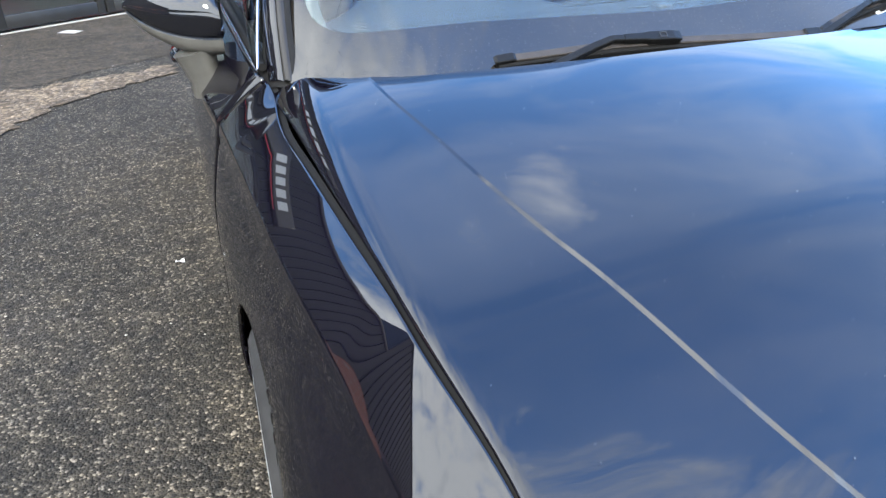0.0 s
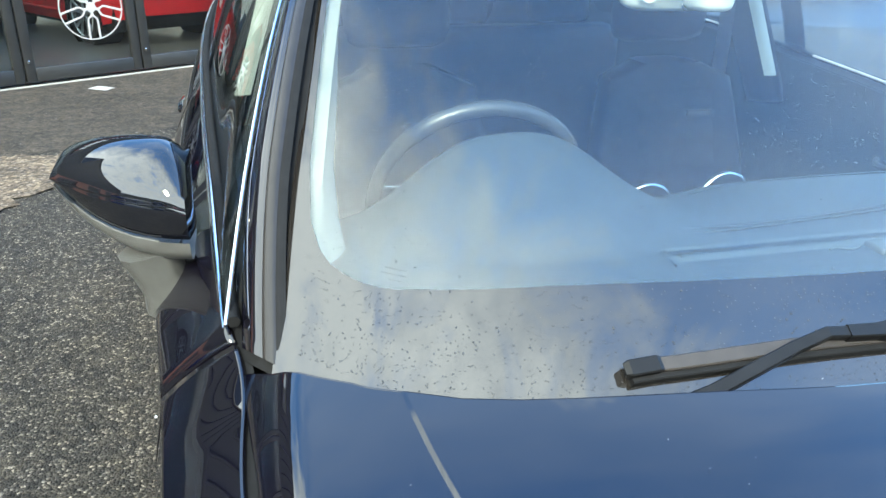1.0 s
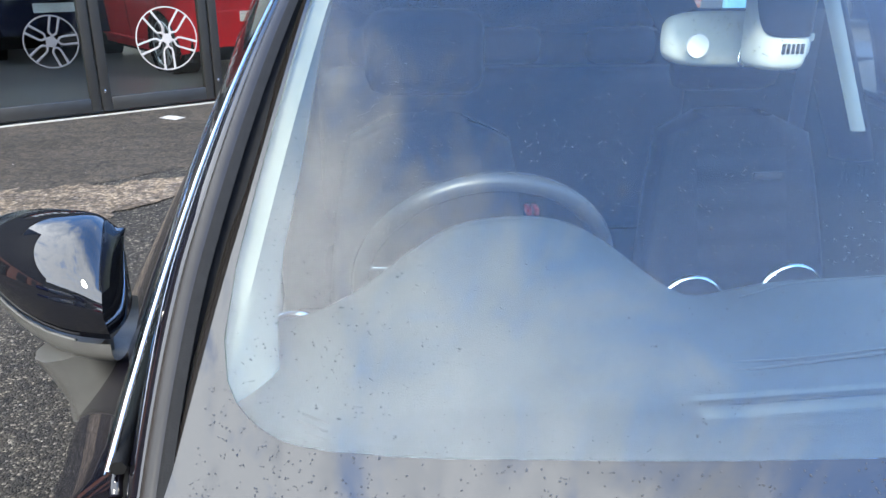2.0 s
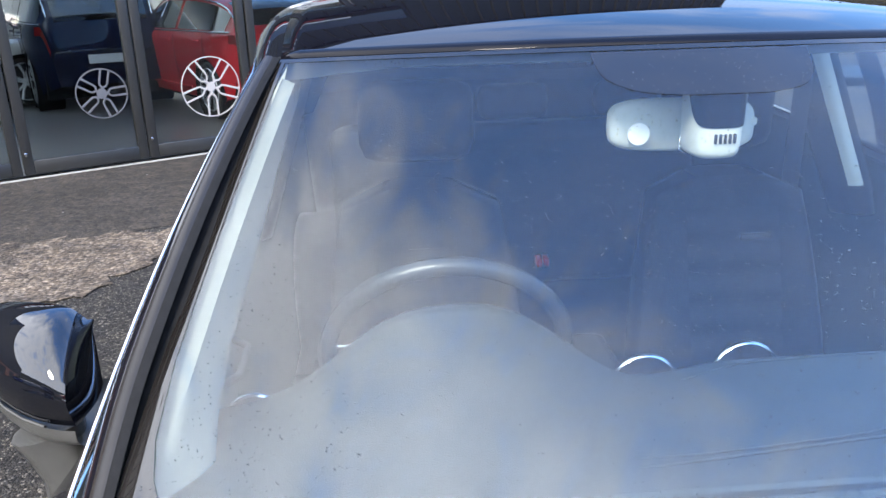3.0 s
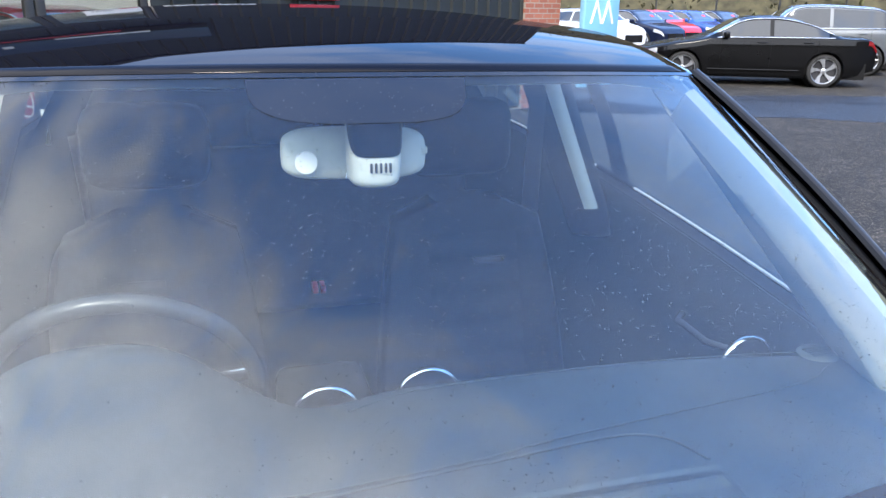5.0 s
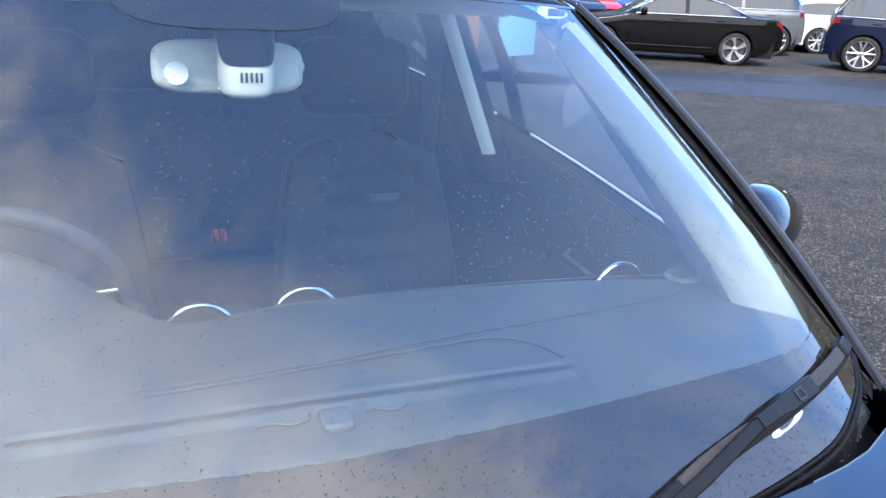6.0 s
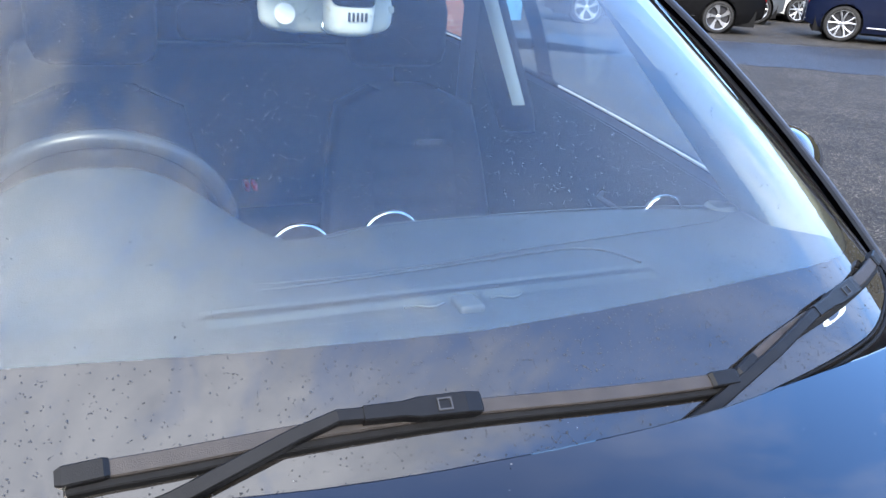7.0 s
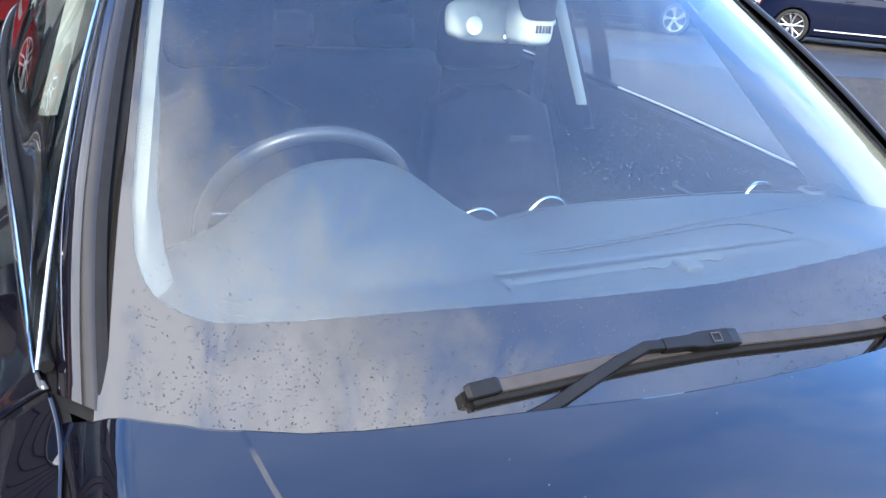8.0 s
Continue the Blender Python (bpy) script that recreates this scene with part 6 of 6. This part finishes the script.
def build_cars():
    other_car("saloon_car", "gloss black saloon with chrome window line and two-tone alloy wheels", "saloon", P_BLACK, along(9.25, 14.55, 11.80, 13.34, 0.92, 1), broad=True)
    other_car("suv_car", "dark navy SUV with silver five-spoke wheels parked on the lot", "suv", P_NAVY, along(16.27, 10.58, 14.40, 12.40, 0.91, -1))
    other_car("grey_estate_car", "metallic grey estate car parked behind a black saloon", "suv", P_GREY, along(12.8, 16.9, 15.1, 15.8, 0.91, 1), near=False)
    other_car("white_car", "white hatchback with silver wheels parked on the lot", "estate", P_WHITE, along(20.0, 15.4, 17.5, 16.6, 0.92, -1), near=False)
    row = ((13.5, 25.6, 16, "hatch", P_WHITE, "white"), (15.9, 26.9, 20, "hatch", P_NAVY, "dark blue"), (17.6, 28.4, 17, "hatch", P_RED, "bright red"), (20.2, 30.0, 18, "hatch", P_BLUE, "blue"), (22.5, 31.2, 15, "hatch", P_NAVY, "dark blue"), (17.6, 33.0, 70, "estate", P_SILVER, "silver"), (26.6, 29.4, 14, "hatch", P_GREY, "grey"))
    for x, y, turn, shape, mat, word in row:
        other_car("parked_car", f"{word} car with a red windscreen sticker in the far row", shape, mat, set_at(x, y, turn), "far row of parked cars", False, 5, True)
    # inside the showroom
    def inside(s, d, turn):
        p = plan(s, d)
        return pose(p[0], p[1], 0.012, 0, 0, 30.96 + turn)
    other_car("showroom_car", "silver estate car standing side-on inside the showroom", "estate", P_SILVER, inside(0.75, 5.75, 90), "cars in the showroom", False)
    other_car("showroom_car", "dark blue SUV with red tail lights inside the showroom", "suv", P_NAVY, inside(1.72, 6.95, 178), "cars in the showroom", False)
    other_car("showroom_car", "red hatchback standing tail first inside the showroom", "hatch", P_RED, inside(3.0, 4.55, 184), "cars in the showroom", False)



build_cars()


def build_row_behind():
    """Cars parked across the lot, which the showroom glass mirrors."""
    for x, y, turn, shape, mat, word in ((-9.5, -5.5, -28, "estate", P_SILVER, "silver"), (-6.6, -6.6, -30, "suv", P_NAVY, "navy"), (-3.6, -7.6, -27, "hatch", P_RED, "red"), (-12.4, -4.2, -31, "hatch", P_BLUE, "blue"), (0.4, -9.0, -30, "suv", P_WHITE, "white")):
        other_car("parked_car", f"{word} car parked across the lot with its nose to the showroom", shape, mat, set_at(x, y, turn), "cars across the lot", False)


build_row_behind()


# ---- far edge of the lot ----
def build_bank():
    def bank(u, v):
        a = radians(lerp(-60, 300, u))
        r = 44 + 12 * v + 1.5 * noise.noise(Vector((u * 40, v * 3, 0)))
        z = 11.0 * v ** 0.85 + 0.5 * noise.noise(Vector((u * 90, v * 6, 5)))
        return (r * math.cos(a) + 2, r * math.sin(a) + 2, max(-0.02, z if v > 0 else -0.02))
    ob = finish("backdrop_bank", grid(bank, 160, 8), material("dry_grass_bank", (0.060, 0.052, 0.026), 0.95, 0, 0, 0.6, 1.5, 0.8, 8), None)
    tagged(ob, "grassy brown-green embankment round the lot", "embankment", "", "structure")
    # scrub: clumps of small leaf blades over the bank
    rnd = random.Random(4)
    verts, faces = [], []
    for i in range(5200):
        u, v = rnd.uniform(0.20, 0.46), rnd.random() ** 0.8
        p = Vector(bank(u, v))
        sz = rnd.uniform(0.10, 0.34)
        for k in range(3):
            a = rnd.uniform(0, 6.28)
            d = Vector((math.cos(a), math.sin(a), rnd.uniform(0.3, 1.4))) * sz
            e = Vector((-math.sin(a), math.cos(a), rnd.uniform(-0.3, 0.3))) * sz * 0.35
            o = p + Vector((rnd.uniform(-0.3, 0.3), rnd.uniform(-0.3, 0.3), rnd.uniform(0, 0.5)))
            n = len(verts)
            verts += [o - e, o + d * 0.5 + e * 0.6, o + d, o + d * 0.45 - e * 1.2]
            faces.append((n, n + 1, n + 2, n + 3))
    me = bpy.data.meshes.new("scrub")
    me.from_pydata([tuple(v) for v in verts], [], faces)
    m = material("scrub_leaves", (0.060, 0.060, 0.022), 0.8, 0, 0, 0.7, 0.8)
    me.materials.append(m)
    tagged(new("scrub", me), "brown and green scrub on the embankment", "scrub", "", "stuff")


build_bank()


def build_boards():
    """Small notice boards on the showroom front."""
    wb = thing("notice_board", "white notice board with a red bar on the showroom front", "notice board", FRONT, "notice boards")
    part("panel", a_box(2.46, 3.02, -0.055, -0.035, 1.53, 2.05, 0.004), M_WHITE, wb)
    part("red_bar", a_box(2.80, 3.0, -0.058, -0.055, 1.60, 1.72), M_RED, wb)
    for i in range(3):
        part("text_bar", a_box(2.52, 2.74, -0.058, -0.055, 1.62 + i * 0.09, 1.65 + i * 0.09), M_FRAME, wb)
    sb = thing("sign_strip", "long white sign strip with dark and red bars on dark cladding", "sign", FRONT, "notice boards")
    part("panel", a_box(3.24, 4.30, -0.125, -0.10, 1.57, 1.78, 0.004), M_WHITE, sb)
    for i in range(10):
        part("text_bar", a_box(3.30 + i * 0.095, 3.36 + i * 0.095, -0.128, -0.125, 1.60, 1.68), M_RED if i == 5 else M_FRAME, sb)
    rb = thing("notice_board", "red notice board on the dark cladding", "notice board", FRONT, "notice boards")
    part("panel", a_box(4.75, 5.45, -0.125, -0.10, 1.56, 2.05, 0.004), M_RED, rb)
    part("text_bar", a_box(4.86, 5.34, -0.128, -0.125, 1.66, 1.70), M_WHITE, rb)


build_boards()


def build_far_sign():
    sg = thing("pillar_sign", "tall pale blue sign panel with white chevrons beside a brick pier", "sign", FRONT)
    part("panel", a_box(9.95, 10.95, -0.55, -0.45, 0.3, 2.6, 0.02), material("pale_blue_sign", (0.22, 0.48, 0.68), 0.4, 0, 0.2, 0.08, 3), sg)
    for k in (0, 1):
        for a, b in ((10.12 + 0.33 * k, 10.27 + 0.33 * k), (10.27 + 0.33 * k, 10.42 + 0.33 * k)):
            z0, z1 = (1.28, 1.62) if a < b and abs(a - (10.12 + 0.33 * k)) < 0.01 else (1.62, 1.28)
            part("chevron", tube([(a, -0.555, z0), (b, -0.555, z1)], 0.022, 4), M_WHITE, sg)
    part("post", a_box(10.40, 10.50, -0.53, -0.47, 0.0, 0.35), M_FRAME, sg)
    for i in range(10):
        a = radians(28 + i * 4.2)
        p = thing("fence_post", "dark slim steel fence post at the lot's edge", "fence post", pose(43 * math.cos(a + 0.35) + 2, 43 * math.sin(a + 0.35) + 2, 0), "fence posts")
        part("post", a_box(-0.04, 0.04, -0.04, 0.04, -0.05, 2.6, 0.01), M_FRAME, p)
        part("cap", a_box(-0.05, 0.05, -0.05, 0.05, 2.6, 2.63, 0.01), M_FRAME, p)


build_far_sign()


# ---- small marks ----
def build_spots():
    """Dried rain spots on the windscreen and dust specks on the bonnet."""
    rnd = random.Random(11)
    bm = bmesh.new()
    verts, faces = [], []

    def dab(p, n, r):
        a = Vector((1, 0, 0)).cross(n).normalized()
        b = n.cross(a)
        k0 = len(verts)
        el, th = rnd.uniform(0.7, 1.5), rnd.uniform(0, 3.14)
        for k in range(6):
            t = 1.0472 * k
            c, d = r * el * math.cos(t), r / el * math.sin(t)
            verts.append(tuple(p + a * (c * math.cos(th) - d * math.sin(th)) + b * (c * math.sin(th) + d * math.cos(th))))
        verts.append(tuple(p + n * r * 0.35))
        for k in range(6):
            faces.append((k0 + k, k0 + (k + 1) % 6, k0 + 6))

    up = Vector((0, -0.56, 0.80)).normalized()
    for _ in range(15000):
        s, v = rnd.uniform(-0.97, 0.97), rnd.random() ** 1.35
        dens = 0.30 + 0.75 * noise.noise(Vector((s * 2.2 + 3, v * 2.6, 1.5))) + 0.9 * (0.55 - v)
        if rnd.random() > 0.5 * dens + 0.35:
            continue
        dab(screen(s, v, 0.0013), up, rnd.uniform(0.0005, 0.00095) * (1.5 if rnd.random() < 0.06 else 1.0))
    me = bpy.data.meshes.new("rain_spots")
    me.from_pydata(verts, [], faces)
    me.materials.append(material("dried_rain_spot", (0.022, 0.025, 0.031), 0.6, 0, 0, 0.3, 300))
    tagged(new("rain_spots", me), "small dark dried rain spots on the windscreen", "rain spots", "", "stuff")
    verts.clear()
    faces.clear()
    for _ in range(300):
        x, y = rnd.uniform(-0.7, 0.7), rnd.uniform(-0.85, 0.05)
        if abs(x) > gap_x(y) - 0.03:
            continue
        dab(Vector((x, y, hood_z(x, y) + 0.0045)), Vector((0, 0, 1)), rnd.uniform(0.0003, 0.0007))
    me = bpy.data.meshes.new("dust_specks")
    me.from_pydata(verts, [], faces)
    me.materials.append(material("pale_dust", (0.3, 0.3, 0.3), 0.9, 0, 0, 0.3, 300))
    tagged(new("dust_specks", me), "tiny pale dust specks on the bonnet", "dust", "", "stuff")


build_spots()


def build_litter():
    """Pale chips and scraps lying on the tarmac."""
    rnd = random.Random(21)
    verts, faces = [], []
    for _ in range(110):
        x, y = rnd.uniform(-4.2, -0.95), rnd.uniform(0.6, 6.6)
        r = rnd.uniform(0.003, 0.007)
        k0 = len(verts)
        for k in range(5):
            t = 1.2566 * k + rnd.uniform(-0.3, 0.3)
            verts.append((x + r * math.cos(t), y + r * rnd.uniform(0.6, 1) * math.sin(t), 0.005))
        verts.append((x, y, 0.005 + r * 0.6))
        for k in range(5):
            faces.append((k0 + k, k0 + (k + 1) % 5, k0 + 5))
    me = bpy.data.meshes.new("loose_chippings")
    me.from_pydata(verts, [], faces)
    me.materials.append(material("pale_stone_chip", (0.38, 0.36, 0.32), 0.8, 0, 0, 0.3, 100))
    tagged(new("loose_chippings", me), "pale loose stone chippings on the asphalt", "gravel", "", "stuff")
    for x, y, r in ((-1.086, 1.647, 0.016), (-1.9, 2.2, 0.010)):
        sc = thing("paper_scrap", "small white scrap of paper lying on the asphalt", "litter", pose(x, y, 0.0), "paper scraps")
        part("scrap", grid(lambda u, v: (lerp(-r, r, u), lerp(-r * 0.6, r * 0.6, v), 0.006 + 0.005 * math.sin(5 * u + 3 * v)), 4, 4), M_WHITE, sc)


build_litter()
